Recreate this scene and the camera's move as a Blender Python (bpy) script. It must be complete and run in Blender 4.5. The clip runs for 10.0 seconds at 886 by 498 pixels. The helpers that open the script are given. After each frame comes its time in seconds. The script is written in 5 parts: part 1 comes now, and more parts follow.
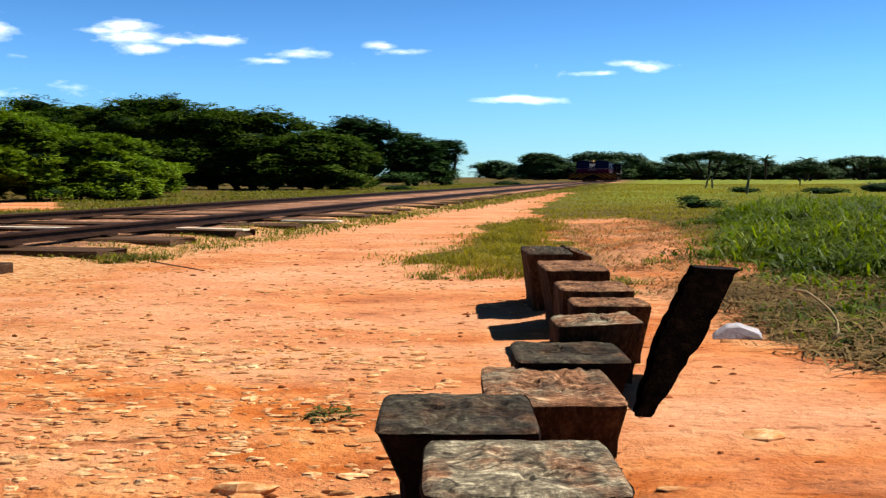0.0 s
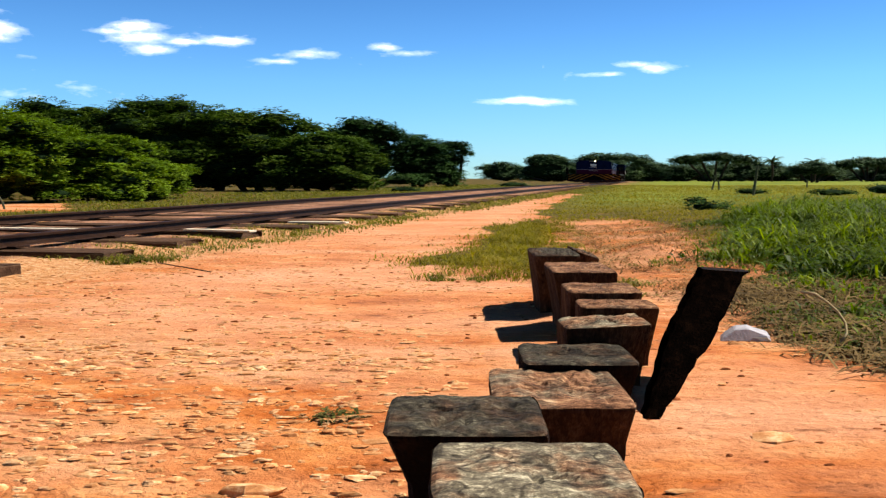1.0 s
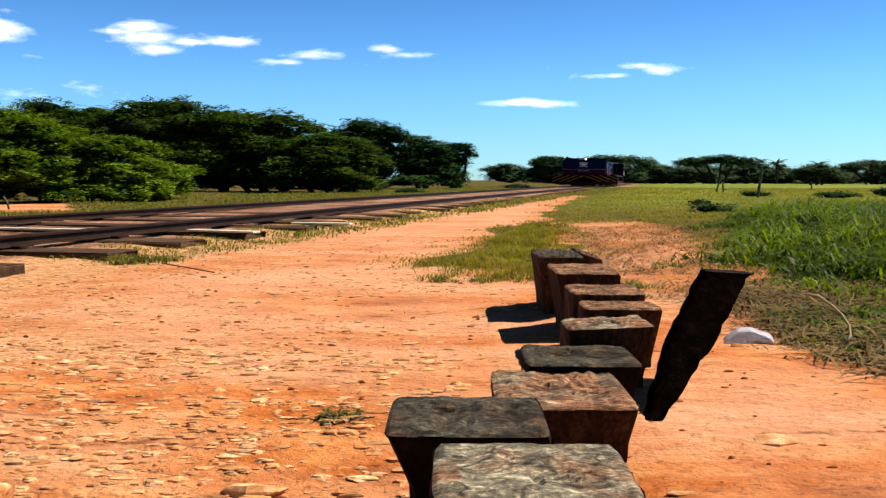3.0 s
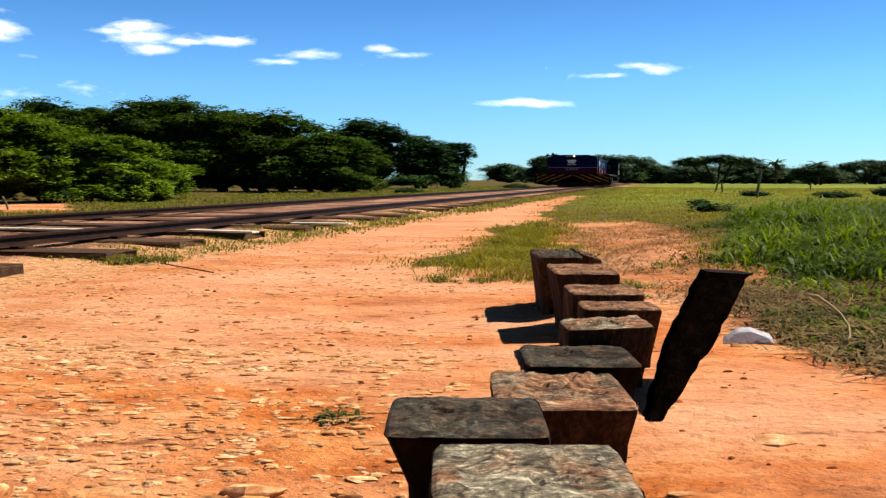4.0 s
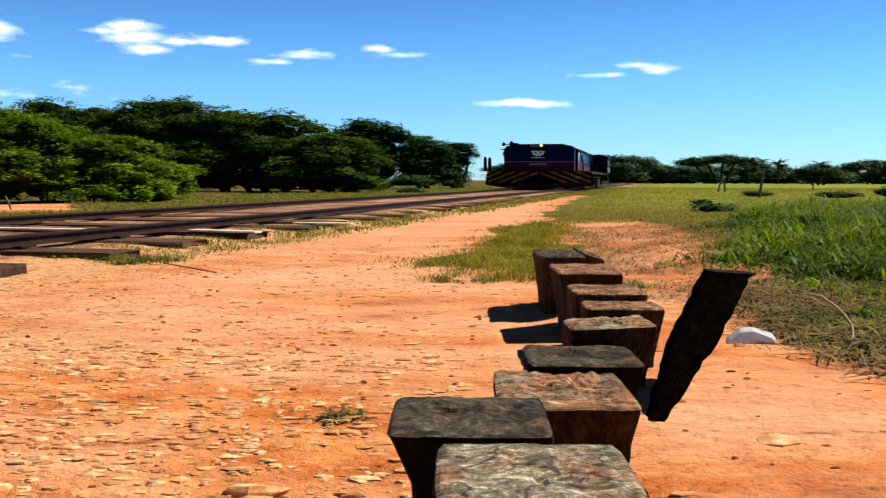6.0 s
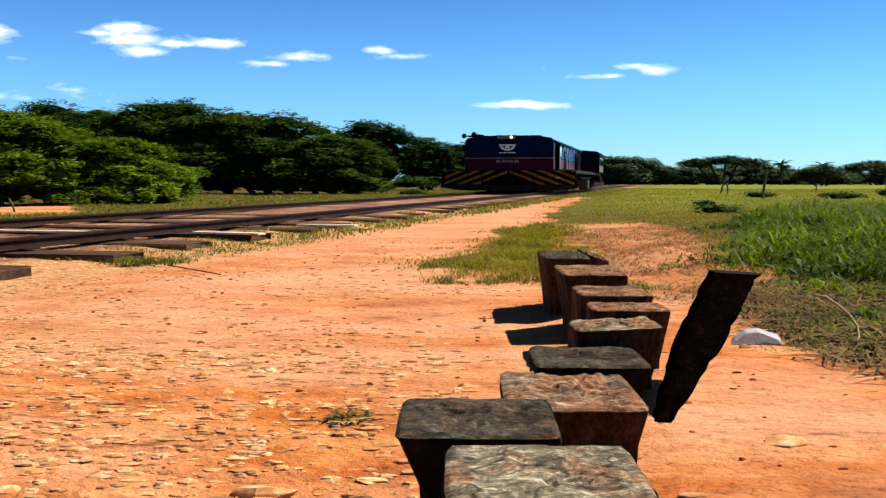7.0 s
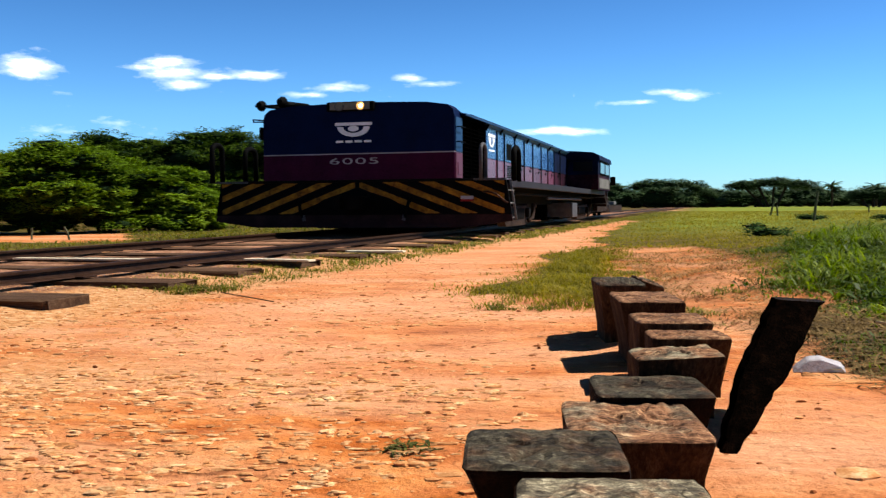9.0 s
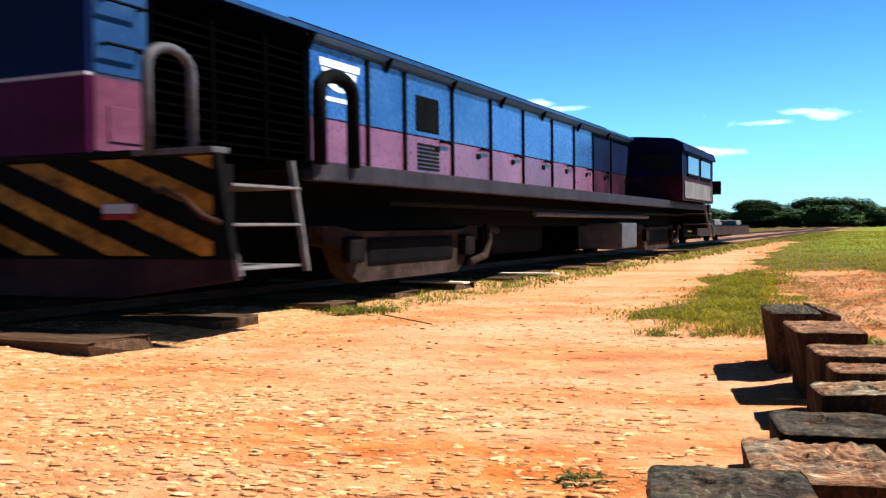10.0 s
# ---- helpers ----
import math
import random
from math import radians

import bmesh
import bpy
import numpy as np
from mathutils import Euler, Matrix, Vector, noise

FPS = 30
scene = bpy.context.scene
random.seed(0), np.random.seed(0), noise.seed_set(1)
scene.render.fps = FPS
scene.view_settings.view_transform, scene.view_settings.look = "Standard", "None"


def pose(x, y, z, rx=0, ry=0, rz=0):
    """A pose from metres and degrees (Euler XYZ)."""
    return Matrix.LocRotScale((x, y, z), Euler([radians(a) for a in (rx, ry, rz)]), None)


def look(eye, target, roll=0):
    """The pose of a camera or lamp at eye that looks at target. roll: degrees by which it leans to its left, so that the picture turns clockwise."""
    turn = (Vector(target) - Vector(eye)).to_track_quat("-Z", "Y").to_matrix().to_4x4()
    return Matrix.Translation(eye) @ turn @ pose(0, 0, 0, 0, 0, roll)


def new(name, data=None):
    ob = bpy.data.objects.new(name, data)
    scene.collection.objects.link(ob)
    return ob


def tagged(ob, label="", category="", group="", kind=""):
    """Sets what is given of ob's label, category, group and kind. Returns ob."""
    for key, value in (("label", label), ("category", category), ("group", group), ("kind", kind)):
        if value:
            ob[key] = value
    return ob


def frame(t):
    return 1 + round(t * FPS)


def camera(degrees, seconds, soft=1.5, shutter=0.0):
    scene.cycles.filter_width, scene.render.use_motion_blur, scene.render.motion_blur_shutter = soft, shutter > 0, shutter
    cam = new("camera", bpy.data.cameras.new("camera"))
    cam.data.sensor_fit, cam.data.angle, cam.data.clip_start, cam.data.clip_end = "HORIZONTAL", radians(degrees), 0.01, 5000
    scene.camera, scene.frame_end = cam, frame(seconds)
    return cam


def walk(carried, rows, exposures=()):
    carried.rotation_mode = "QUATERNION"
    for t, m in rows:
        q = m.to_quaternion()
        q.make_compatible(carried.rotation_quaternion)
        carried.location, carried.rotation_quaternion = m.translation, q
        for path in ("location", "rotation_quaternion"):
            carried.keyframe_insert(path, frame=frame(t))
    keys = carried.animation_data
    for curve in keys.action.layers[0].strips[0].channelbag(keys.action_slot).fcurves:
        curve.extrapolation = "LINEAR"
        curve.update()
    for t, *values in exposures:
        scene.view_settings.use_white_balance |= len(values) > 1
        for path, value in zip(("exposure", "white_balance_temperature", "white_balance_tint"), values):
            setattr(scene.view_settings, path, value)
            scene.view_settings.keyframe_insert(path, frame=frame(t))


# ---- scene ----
cam = camera(50.0, 10.0, soft=1.35, shutter=0.18)
PATH = [
    (0.0, 0.0000, 0.0000, 0.4200, 85.680, 0.000, 0.000),
    (0.5, -0.0027, -0.0005, 0.4212, 85.758, -0.017, 0.214),
    (1.0, -0.0030, 0.0015, 0.4205, 85.761, -0.013, 0.363),
    (1.5, -0.0012, -0.0012, 0.4210, 85.803, -0.022, 0.095),
    (2.0, 0.0002, 0.0027, 0.4191, 85.870, -0.086, 0.384),
    (2.5, -0.0004, 0.0014, 0.4192, 85.860, -0.178, 0.616),
    (4.0, -0.0014, 0.0046, 0.4195, 85.852, -0.185, 0.550),
    (4.5, -0.0020, -0.0042, 0.4215, 85.880, -0.066, 0.412),
    (5.0, -0.0035, -0.0013, 0.4205, 85.857, -0.117, 0.881),
    (5.5, -0.0017, 0.0047, 0.4193, 85.850, -0.181, 0.685),
    (7.0, -0.0087, 0.0036, 0.4190, 85.949, -0.064, 0.847),
    (7.5, -0.0121, 0.0001, 0.4212, 86.090, 0.021, 0.985),
    (8.0, -0.0123, 0.0025, 0.4219, 86.217, 0.090, 0.979),
    (8.5, -0.0259, -0.0059, 0.4263, 86.837, 0.261, 2.216),
    (9.0, -0.0350, 0.0017, 0.4272, 87.440, 0.426, 3.529),
    (9.5, -0.0499, 0.0042, 0.4268, 88.157, 0.669, 8.146),
    (10.0, -0.0773, -0.0110, 0.4437, 88.737, 0.588, 12.409),
]
walk(cam, [(t, pose(x, y, z, rx, ry, rz)) for t, x, y, z, rx, ry, rz in PATH], [(0.0, 1.0, 6500, 10), (9.0, 1.02, 6450, 9), (9.5, 1.2, 6300, 8), (10.0, 1.46, 6050, 8)])

# ---- sky and sun ----
SUN = Vector((0.78, 0.20, 1.0)).normalized()
world = bpy.data.worlds.new("sky")
scene.world = world
world.use_nodes = True
wn = world.node_tree
wn.nodes.clear()
sky = wn.nodes.new("ShaderNodeTexSky")
sky.sky_type, sky.sun_disc = "NISHITA", False
sky.sun_elevation = math.asin(SUN.z)
sky.sun_rotation = math.atan2(SUN.x, SUN.y)
sky.air_density, sky.dust_density, sky.ozone_density = 1.0, 0.0, 4.0
hsv = wn.nodes.new("ShaderNodeHueSaturation")
hsv.inputs["Saturation"].default_value = 1.1
tint = wn.nodes.new("ShaderNodeMix")
tint.data_type, tint.blend_type = "RGBA", "MULTIPLY"
tint.inputs[0].default_value, tint.inputs[7].default_value = 1.0, (0.55, 0.965, 1.42, 1)
bg = wn.nodes.new("ShaderNodeBackground")
bg.inputs["Strength"].default_value = 0.060
wo = wn.nodes.new("ShaderNodeOutputWorld")
wn.links.new(sky.outputs[0], hsv.inputs["Color"])
wn.links.new(hsv.outputs[0], tint.inputs[6])
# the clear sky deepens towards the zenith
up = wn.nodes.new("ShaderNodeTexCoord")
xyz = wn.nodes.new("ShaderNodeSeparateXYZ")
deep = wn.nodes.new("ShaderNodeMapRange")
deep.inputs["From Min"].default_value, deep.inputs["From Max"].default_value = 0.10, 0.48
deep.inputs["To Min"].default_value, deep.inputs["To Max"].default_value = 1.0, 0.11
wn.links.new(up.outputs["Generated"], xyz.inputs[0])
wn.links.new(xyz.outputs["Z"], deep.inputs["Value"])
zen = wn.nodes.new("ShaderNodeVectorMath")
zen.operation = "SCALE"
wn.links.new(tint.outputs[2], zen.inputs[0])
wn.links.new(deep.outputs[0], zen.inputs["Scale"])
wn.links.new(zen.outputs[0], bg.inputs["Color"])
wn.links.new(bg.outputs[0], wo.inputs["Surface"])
sun_data = bpy.data.lights.new("sun", "SUN")
sun_data.energy, sun_data.angle, sun_data.color = 4.9, radians(0.55), (1.0, 0.95, 0.87)
sun = new("sun", sun_data)
sun.matrix_world = look(SUN * 40, (0, 0, 0))


# ---- materials ----
def node_mat(name):
    m = bpy.data.materials.new(name)
    m.use_nodes = True
    nt = m.node_tree
    return m, nt, nt.nodes["Principled BSDF"]


def add(nt, kind, **values):
    n = nt.nodes.new(kind)
    for k, v in values.items():
        if k == "op":
            n.operation = v
        elif k == "blend":
            n.blend_type = v
        else:
            n.inputs[k.replace("_", " ")].default_value = v
    return n


def ramp(nt, source, stops):
    r = nt.nodes.new("ShaderNodeValToRGB")
    els = r.color_ramp.elements
    while len(els) < len(stops):
        els.new(0.5)
    for e, (p, c) in zip(els, stops):
        e.position, e.color = p, (*c, 1)
    nt.links.new(source, r.inputs[0])
    return r.outputs[0]


def surface(name, colours, scale=8.0, fine=60.0, rough=0.8, metal=0.0, bump=0.3, stretch=(1, 1, 1), random_tint=0.0, island=0.0, depth=0.01, coords="Object", spec=0.08, thin=0.0):
    """Noise at two scales between the colours, with relief."""
    m, nt, b = node_mat(name)
    tc = nt.nodes.new("ShaderNodeTexCoord")
    mp = add(nt, "ShaderNodeMapping", Scale=stretch)
    nt.links.new(tc.outputs[coords], mp.inputs[0])
    big = add(nt, "ShaderNodeTexNoise", Scale=scale, Detail=5.0, Roughness=0.6)
    small = add(nt, "ShaderNodeTexNoise", Scale=fine, Detail=4.0, Roughness=0.7)
    for n in (big, small):
        nt.links.new(mp.outputs[0], n.inputs["Vector"])
    mix = add(nt, "ShaderNodeMath", op="MULTIPLY_ADD")
    mix.inputs[1].default_value = 0.45
    nt.links.new(small.outputs["Fac"], mix.inputs[0])
    half = add(nt, "ShaderNodeMath", op="MULTIPLY")
    half.inputs[1].default_value = 0.6
    nt.links.new(big.outputs["Fac"], half.inputs[0])
    nt.links.new(half.outputs[0], mix.inputs[2])
    n = len(colours)
    col = ramp(nt, mix.outputs[0], [(0.36 + 0.32 * i / max(1, n - 1), c) for i, c in enumerate(colours)])
    if random_tint or island:
        src = nt.nodes.new("ShaderNodeObjectInfo").outputs["Random"] if random_tint else nt.nodes.new("ShaderNodeNewGeometry").outputs["Random Per Island"]
        amt = random_tint or island
        mr = add(nt, "ShaderNodeMapRange", To_Min=1 - amt, To_Max=1 + amt)
        nt.links.new(src, mr.inputs["Value"])
        hs = nt.nodes.new("ShaderNodeHueSaturation")
        nt.links.new(mr.outputs[0], hs.inputs["Value"])
        nt.links.new(col, hs.inputs["Color"])
        col = hs.outputs[0]
    nt.links.new(col, b.inputs["Base Color"])
    b.inputs["Metallic"].default_value = metal
    b.inputs["Specular IOR Level"].default_value = spec
    rr = add(nt, "ShaderNodeMapRange", To_Min=max(0.05, rough - 0.12), To_Max=min(1.0, rough + 0.12))
    nt.links.new(small.outputs["Fac"], rr.inputs["Value"])
    nt.links.new(rr.outputs[0], b.inputs["Roughness"])
    if bump:
        bp = add(nt, "ShaderNodeBump", Strength=bump, Distance=depth)
        nt.links.new(mix.outputs[0], bp.inputs["Height"])
        nt.links.new(bp.outputs[0], b.inputs["Normal"])
    if thin:
        # light shines through thin blades and leaves
        tl = nt.nodes.new("ShaderNodeBsdfTranslucent")
        gain = nt.nodes.new("ShaderNodeHueSaturation")
        gain.inputs["Value"].default_value, gain.inputs["Saturation"].default_value = 1.5, 1.1
        nt.links.new(col, gain.inputs["Color"])
        nt.links.new(gain.outputs[0], tl.inputs["Color"])
        mx = nt.nodes.new("ShaderNodeMixShader")
        mx.inputs[0].default_value = thin
        nt.links.new(b.outputs[0], mx.inputs[1])
        nt.links.new(tl.outputs[0], mx.inputs[2])
        nt.links.new(mx.outputs[0], nt.nodes["Material Output"].inputs["Surface"])
    return m


def glow(name, colour, strength):
    m, nt, b = node_mat(name)
    b.inputs["Base Color"].default_value = (*colour, 1)
    b.inputs["Emission Color"].default_value = (*colour, 1)
    b.inputs["Emission Strength"].default_value = strength
    return m


def ground_material():
    m, nt, b = node_mat("soil and grass")
    tc = nt.nodes.new("ShaderNodeTexCoord")
    pos = tc.outputs["Object"]

    def noise_at(scale, detail=5.0, rough=0.6, stretch=(1, 1, 1)):
        mp = add(nt, "ShaderNodeMapping", Scale=stretch)
        nt.links.new(pos, mp.inputs[0])
        n = add(nt, "ShaderNodeTexNoise", Scale=scale, Detail=detail, Roughness=rough)
        nt.links.new(mp.outputs[0], n.inputs["Vector"])
        return n.outputs["Fac"]

    def mixed(fac, a, c, blend="MIX"):
        mx = nt.nodes.new("ShaderNodeMix")
        mx.data_type, mx.blend_type = "RGBA", blend
        for sock, val in ((mx.inputs[0], fac), (mx.inputs[6], a), (mx.inputs[7], c)):
            if isinstance(val, (int, float)):
                sock.default_value = val
            elif isinstance(val, tuple):
                sock.default_value = (*val, 1)
            else:
                nt.links.new(val, sock)
        return mx.outputs[2]

    broad, mid, fine = noise_at(1.7, 5.0, 0.6, (0.4, 1, 1)), noise_at(6, 6.0, 0.68, (0.5, 1.0, 1)), noise_at(55, 5.0, 0.7)
    soil = ramp(nt, mid, [(0.30, (0.17, 0.038, 0.006)), (0.42, (0.36, 0.092, 0.015)), (0.55, (0.47, 0.155, 0.038)), (0.68, (0.54, 0.26, 0.10))])
    worn = ramp(nt, broad, [(0.42, (0, 0, 0)), (0.59, (0.9, 0.9, 0.9))])
    soil = mixed(worn, soil, mixed(mid, (0.42, 0.150, 0.053), (0.60, 0.345, 0.20)))
    feet = nt.nodes.new("ShaderNodeAttribute")
    feet.attribute_name = "trodden"
    dust = add(nt, "ShaderNodeMath", op="MULTIPLY")
    dust.inputs[1].default_value = 0.62
    nt.links.new(feet.outputs["Fac"], dust.inputs[0])
    soil = mixed(dust.outputs[0], soil, mixed(mid, (0.47, 0.175, 0.074), (0.66, 0.36, 0.215)))
    speck = ramp(nt, fine, [(0.32, (0.35, 0.3, 0.25)), (0.42, (0.9, 0.88, 0.85)), (0.60, (1, 1, 1)), (0.70, (1.3, 1.4, 1.5))])
    soil = mixed(0.85, soil, speck, "MULTIPLY")
    streak = ramp(nt, noise_at(26, 4.0, 0.6, (0.28, 1.0, 1)), [(0.30, (0.30, 0.24, 0.2)), (0.40, (1, 1, 1))])
    soil = mixed(0.75, soil, streak, "MULTIPLY")
    gravel = ramp(nt, noise_at(38, 5.0, 0.75, (0.5, 0.9, 1)), [(0.30, (0.09, 0.036, 0.011)), (0.42, (0.33, 0.14, 0.045)), (0.54, (0.47, 0.25, 0.11)), (0.68, (0.60, 0.43, 0.27))])
    turf = ramp(nt, noise_at(3.2, 8.0, 0.75, (0.6, 1, 1)), [(0.30, (0.008, 0.010, 0.002)), (0.42, (0.036, 0.034, 0.004)), (0.54, (0.09, 0.058, 0.009)), (0.66, (0.17, 0.080, 0.022))])
    meadow = ramp(nt, noise_at(0.22, 7.0, 0.75, (0.7, 0.35, 1)), [(0.3, (0.036, 0.058, 0.005)), (0.48, (0.115, 0.145, 0.011)), (0.66, (0.21, 0.205, 0.020))])
    at = nt.nodes.new("ShaderNodeAttribute")
    at.attribute_name = "cover"
    sep = nt.nodes.new("ShaderNodeSeparateColor")
    nt.links.new(at.outputs["Color"], sep.inputs[0])
    green = mixed(sep.outputs[2], turf, meadow)
    breakup = noise_at(9, 8.0, 0.8)
    edge = add(nt, "ShaderNodeMath", op="MULTIPLY_ADD")
    nt.links.new(breakup, edge.inputs[0])
    edge.inputs[1].default_value = 0.9
    nt.links.new(sep.outputs[0], edge.inputs[2])
    dirt = ramp(nt, edge.outputs[0], [(0.82, (0, 0, 0)), (1.02, (1, 1, 1))])
    stony = add(nt, "ShaderNodeMath", op="MULTIPLY_ADD")
    nt.links.new(breakup, stony.inputs[0])
    stony.inputs[1].default_value = 0.6
    nt.links.new(sep.outputs[1], stony.inputs[2])
    pebbly = ramp(nt, stony.outputs[0], [(0.62, (0, 0, 0)), (1.0, (0.9, 0.9, 0.9))])
    base = mixed(dirt, green, mixed(pebbly, soil, gravel))
    ballast = ramp(nt, noise_at(30, 6.0, 0.75, (0.5, 1, 1)), [(0.32, (0.05, 0.020, 0.011)), (0.43, (0.27, 0.115, 0.066)), (0.55, (0.44, 0.235, 0.155)), (0.66, (0.62, 0.44, 0.33))])
    oily = ramp(nt, noise_at(1.3, 5.0, 0.65, (1, 0.6, 1)), [(0.42, (0.18, 0.14, 0.13)), (0.64, (0.82, 0.80, 0.78))])
    ballast = mixed(0.9, ballast, oily, "MULTIPLY")
    bed = ramp(nt, at.outputs["Alpha"], [(0.3, (0, 0, 0)), (0.8, (0.85, 0.85, 0.85))])
    base = mixed(bed, base, ballast)
    nt.links.new(base, b.inputs["Base Color"])
    b.inputs["Roughness"].default_value = 0.95
    b.inputs["Specular IOR Level"].default_value = 0.1
    chips = nt.nodes.new("ShaderNodeTexVoronoi")
    chips.inputs["Scale"].default_value = 34.0
    cm = add(nt, "ShaderNodeMapping", Scale=(0.5, 1.0, 1.0))
    wob = add(nt, "ShaderNodeVectorMath", op="MULTIPLY_ADD")
    wn3 = add(nt, "ShaderNodeTexNoise", Scale=14.0, Detail=3.0)
    nt.links.new(pos, wn3.inputs["Vector"])
    nt.links.new(wn3.outputs["Color"], wob.inputs[0])
    wob.inputs[1].default_value = (0.09, 0.09, 0.0)
    nt.links.new(pos, wob.inputs[2])
    nt.links.new(wob.outputs[0], cm.inputs[0])
    nt.links.new(cm.outputs[0], chips.inputs["Vector"])
    flake = add(nt, "ShaderNodeMath", op="MULTIPLY_ADD")
    nt.links.new(chips.outputs["Distance"], flake.inputs[0])
    flake.inputs[1].default_value = -0.3
    nt.links.new(mid, flake.inputs[2])
    h = add(nt, "ShaderNodeMath", op="MULTIPLY_ADD")
    nt.links.new(fine, h.inputs[0])
    h.inputs[1].default_value = 0.45
    nt.links.new(flake.outputs[0], h.inputs[2])
    bp = add(nt, "ShaderNodeBump", Strength=1.0, Distance=0.018)
    nt.links.new(h.outputs[0], bp.inputs["Height"])
    nt.links.new(bp.outputs[0], b.inputs["Normal"])
    return m


M_GROUND = ground_material()
M_RAIL = surface("rusted rail steel", [(0.0116, 0.00539, 0.00347), (0.0289, 0.0131, 0.0077), (0.0462, 0.0231, 0.0135)], 12, 90, 0.6, 0.5, 0.2)
M_SLEEPER = surface("weathered sleeper timber", [(0.030, 0.0145, 0.0075), (0.070, 0.036, 0.019), (0.135, 0.080, 0.047)], 5, 40, 0.9, 0, 0.5, (0.6, 5, 5), random_tint=0.35)
M_PALE = surface("bleached timber", [(0.315, 0.252, 0.168), (0.476, 0.406, 0.294), (0.546, 0.490, 0.385)], 5, 40, 0.9, 0, 0.3, (0.6, 5, 5), random_tint=0.15)
# old timber sides, with their shade put into the near-black colour
M_POST = surface("shade-dark old post sides", [(0.00137, 0.000546, 0.000273), (0.00546, 0.00215, 0.00101), (0.0175, 0.0078, 0.0037)], 9, 45, 0.92, 0, 0.9, (3.5, 3.5, 0.6), random_tint=0.25, depth=0.012)
M_BLADE = surface("grass blades", [(0.00765, 0.0204, 0.00085), (0.0578, 0.0918, 0.0017), (0.17, 0.212, 0.0051)], 3, 20, 0.6, 0, 0, island=0.5, spec=0.15, thin=0.4)
M_DRY = surface("dry grass", [(0.0651, 0.0577, 0.00372), (0.153, 0.132, 0.0093), (0.26, 0.205, 0.0316)], 3, 20, 0.75, 0, 0, island=0.3, spec=0.15, thin=0.4)
M_STRAW = surface("straw", [(0.036, 0.0224, 0.0064), (0.112, 0.068, 0.02), (0.216, 0.14, 0.052)], 3, 20, 0.8, 0, 0, island=0.3)
M_LEAF = surface("broad leaves", [(0.01275, 0.0306, 0.00425), (0.0357, 0.0663, 0.0068), (0.085, 0.119, 0.017)], 0.9, 7, 0.85, 0, 0, island=0.4, spec=0.03, thin=0.2)
M_LEAF_DARK = surface("dark leaves", [(0.0084, 0.0238, 0.007), (0.021, 0.049, 0.0105), (0.042, 0.0805, 0.0168)], 0.7, 6, 0.85, 0, 0, island=0.4, spec=0.03)
M_LEAF_BUSH = surface("bush leaves", [(0.026, 0.055, 0.004), (0.085, 0.140, 0.009), (0.18, 0.25, 0.022)], 1.2, 9, 0.85, 0, 0, island=0.4, spec=0.03, thin=0.25)
# distant green, with a little haze put into the colour
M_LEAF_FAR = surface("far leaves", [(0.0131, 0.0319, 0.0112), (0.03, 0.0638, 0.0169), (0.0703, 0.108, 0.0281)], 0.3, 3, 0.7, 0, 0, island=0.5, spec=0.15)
M_BARK = surface("bark", [(0.021, 0.014, 0.0091), (0.049, 0.0336, 0.021)], 6, 30, 0.95, 0, 0.6, (4, 4, 1))
M_STONE = surface("pale stones", [(0.30, 0.105, 0.030), (0.46, 0.21, 0.080), (0.64, 0.43, 0.23)], 20, 120, 0.9, 0, 0.3, island=0.3)
M_ROCK = surface("white broken stone", [(0.225, 0.203, 0.21), (0.315, 0.292, 0.307), (0.39, 0.367, 0.39)], 14, 90, 0.85, 0, 0.4)
# hood-front paints, with the front's shade put into the colour
M_BLUE = surface("shade-tone blue engine paint", [(0.00014, 0.0021, 0.0168), (0.00028, 0.00385, 0.0287), (0.0007, 0.0063, 0.0378)], 2.5, 40, 0.55, 0, 0.05, spec=0.05)
M_RED = surface("shade-tone maroon paint", [(0.0144, 0.00056, 0.008), (0.0272, 0.0012, 0.0144), (0.0384, 0.0032, 0.0208)], 2.5, 40, 0.55, 0, 0.05, spec=0.05)
# the same livery on the side doors, with sunlight put into the colour
M_SIDE_BLUE = surface("sunlit-tone blue door paint", [(0.00496, 0.031, 0.1209), (0.01054, 0.0496, 0.1674), (0.031, 0.0837, 0.217)], 1.6, 30, 0.27, 0, 0, random_tint=0.22, spec=0.5)
M_SIDE_RED = surface("sunlit-tone red door paint", [(0.078, 0.01404, 0.03588), (0.1287, 0.02964, 0.05772), (0.1872, 0.0663, 0.0975)], 1.6, 30, 0.3, 0, 0, random_tint=0.2, spec=0.5)
M_DULL = surface("grey-white lettering paint", [(0.20, 0.19, 0.21), (0.34, 0.33, 0.36)], 6, 60, 0.6, 0, 0)
M_CORNER_BLUE = surface("mid blue corner plate", [(0.0033, 0.0187, 0.06325), (0.0066, 0.03025, 0.09075), (0.01925, 0.05225, 0.1155)], 1.6, 30, 0.45, 0, 0.05, spec=0.15)
M_CORNER_RED = surface("mid red corner plate", [(0.06, 0.0128, 0.028), (0.092, 0.024, 0.044), (0.128, 0.048, 0.072)], 1.6, 30, 0.45, 0, 0.05, spec=0.15)
M_WHITE = surface("white paint", [(0.62, 0.63, 0.66), (0.78, 0.79, 0.82)], 6, 60, 0.5, 0, 0)
# grime blacks that also hold the shade below the deck
M_BLACK = surface("black engine grime and shade", [(0.001, 0.001, 0.0015), (0.0025, 0.0025, 0.0025), (0.005, 0.0045, 0.004)], 4, 50, 0.75, 0, 0.2, spec=0.02)
M_FRAME = surface("grimy shade-dark underframe", [(0.0016, 0.0012, 0.0012), (0.004, 0.0032, 0.0028), (0.0088, 0.0064, 0.0052)], 4, 50, 0.8, 0, 0.3, spec=0.04)
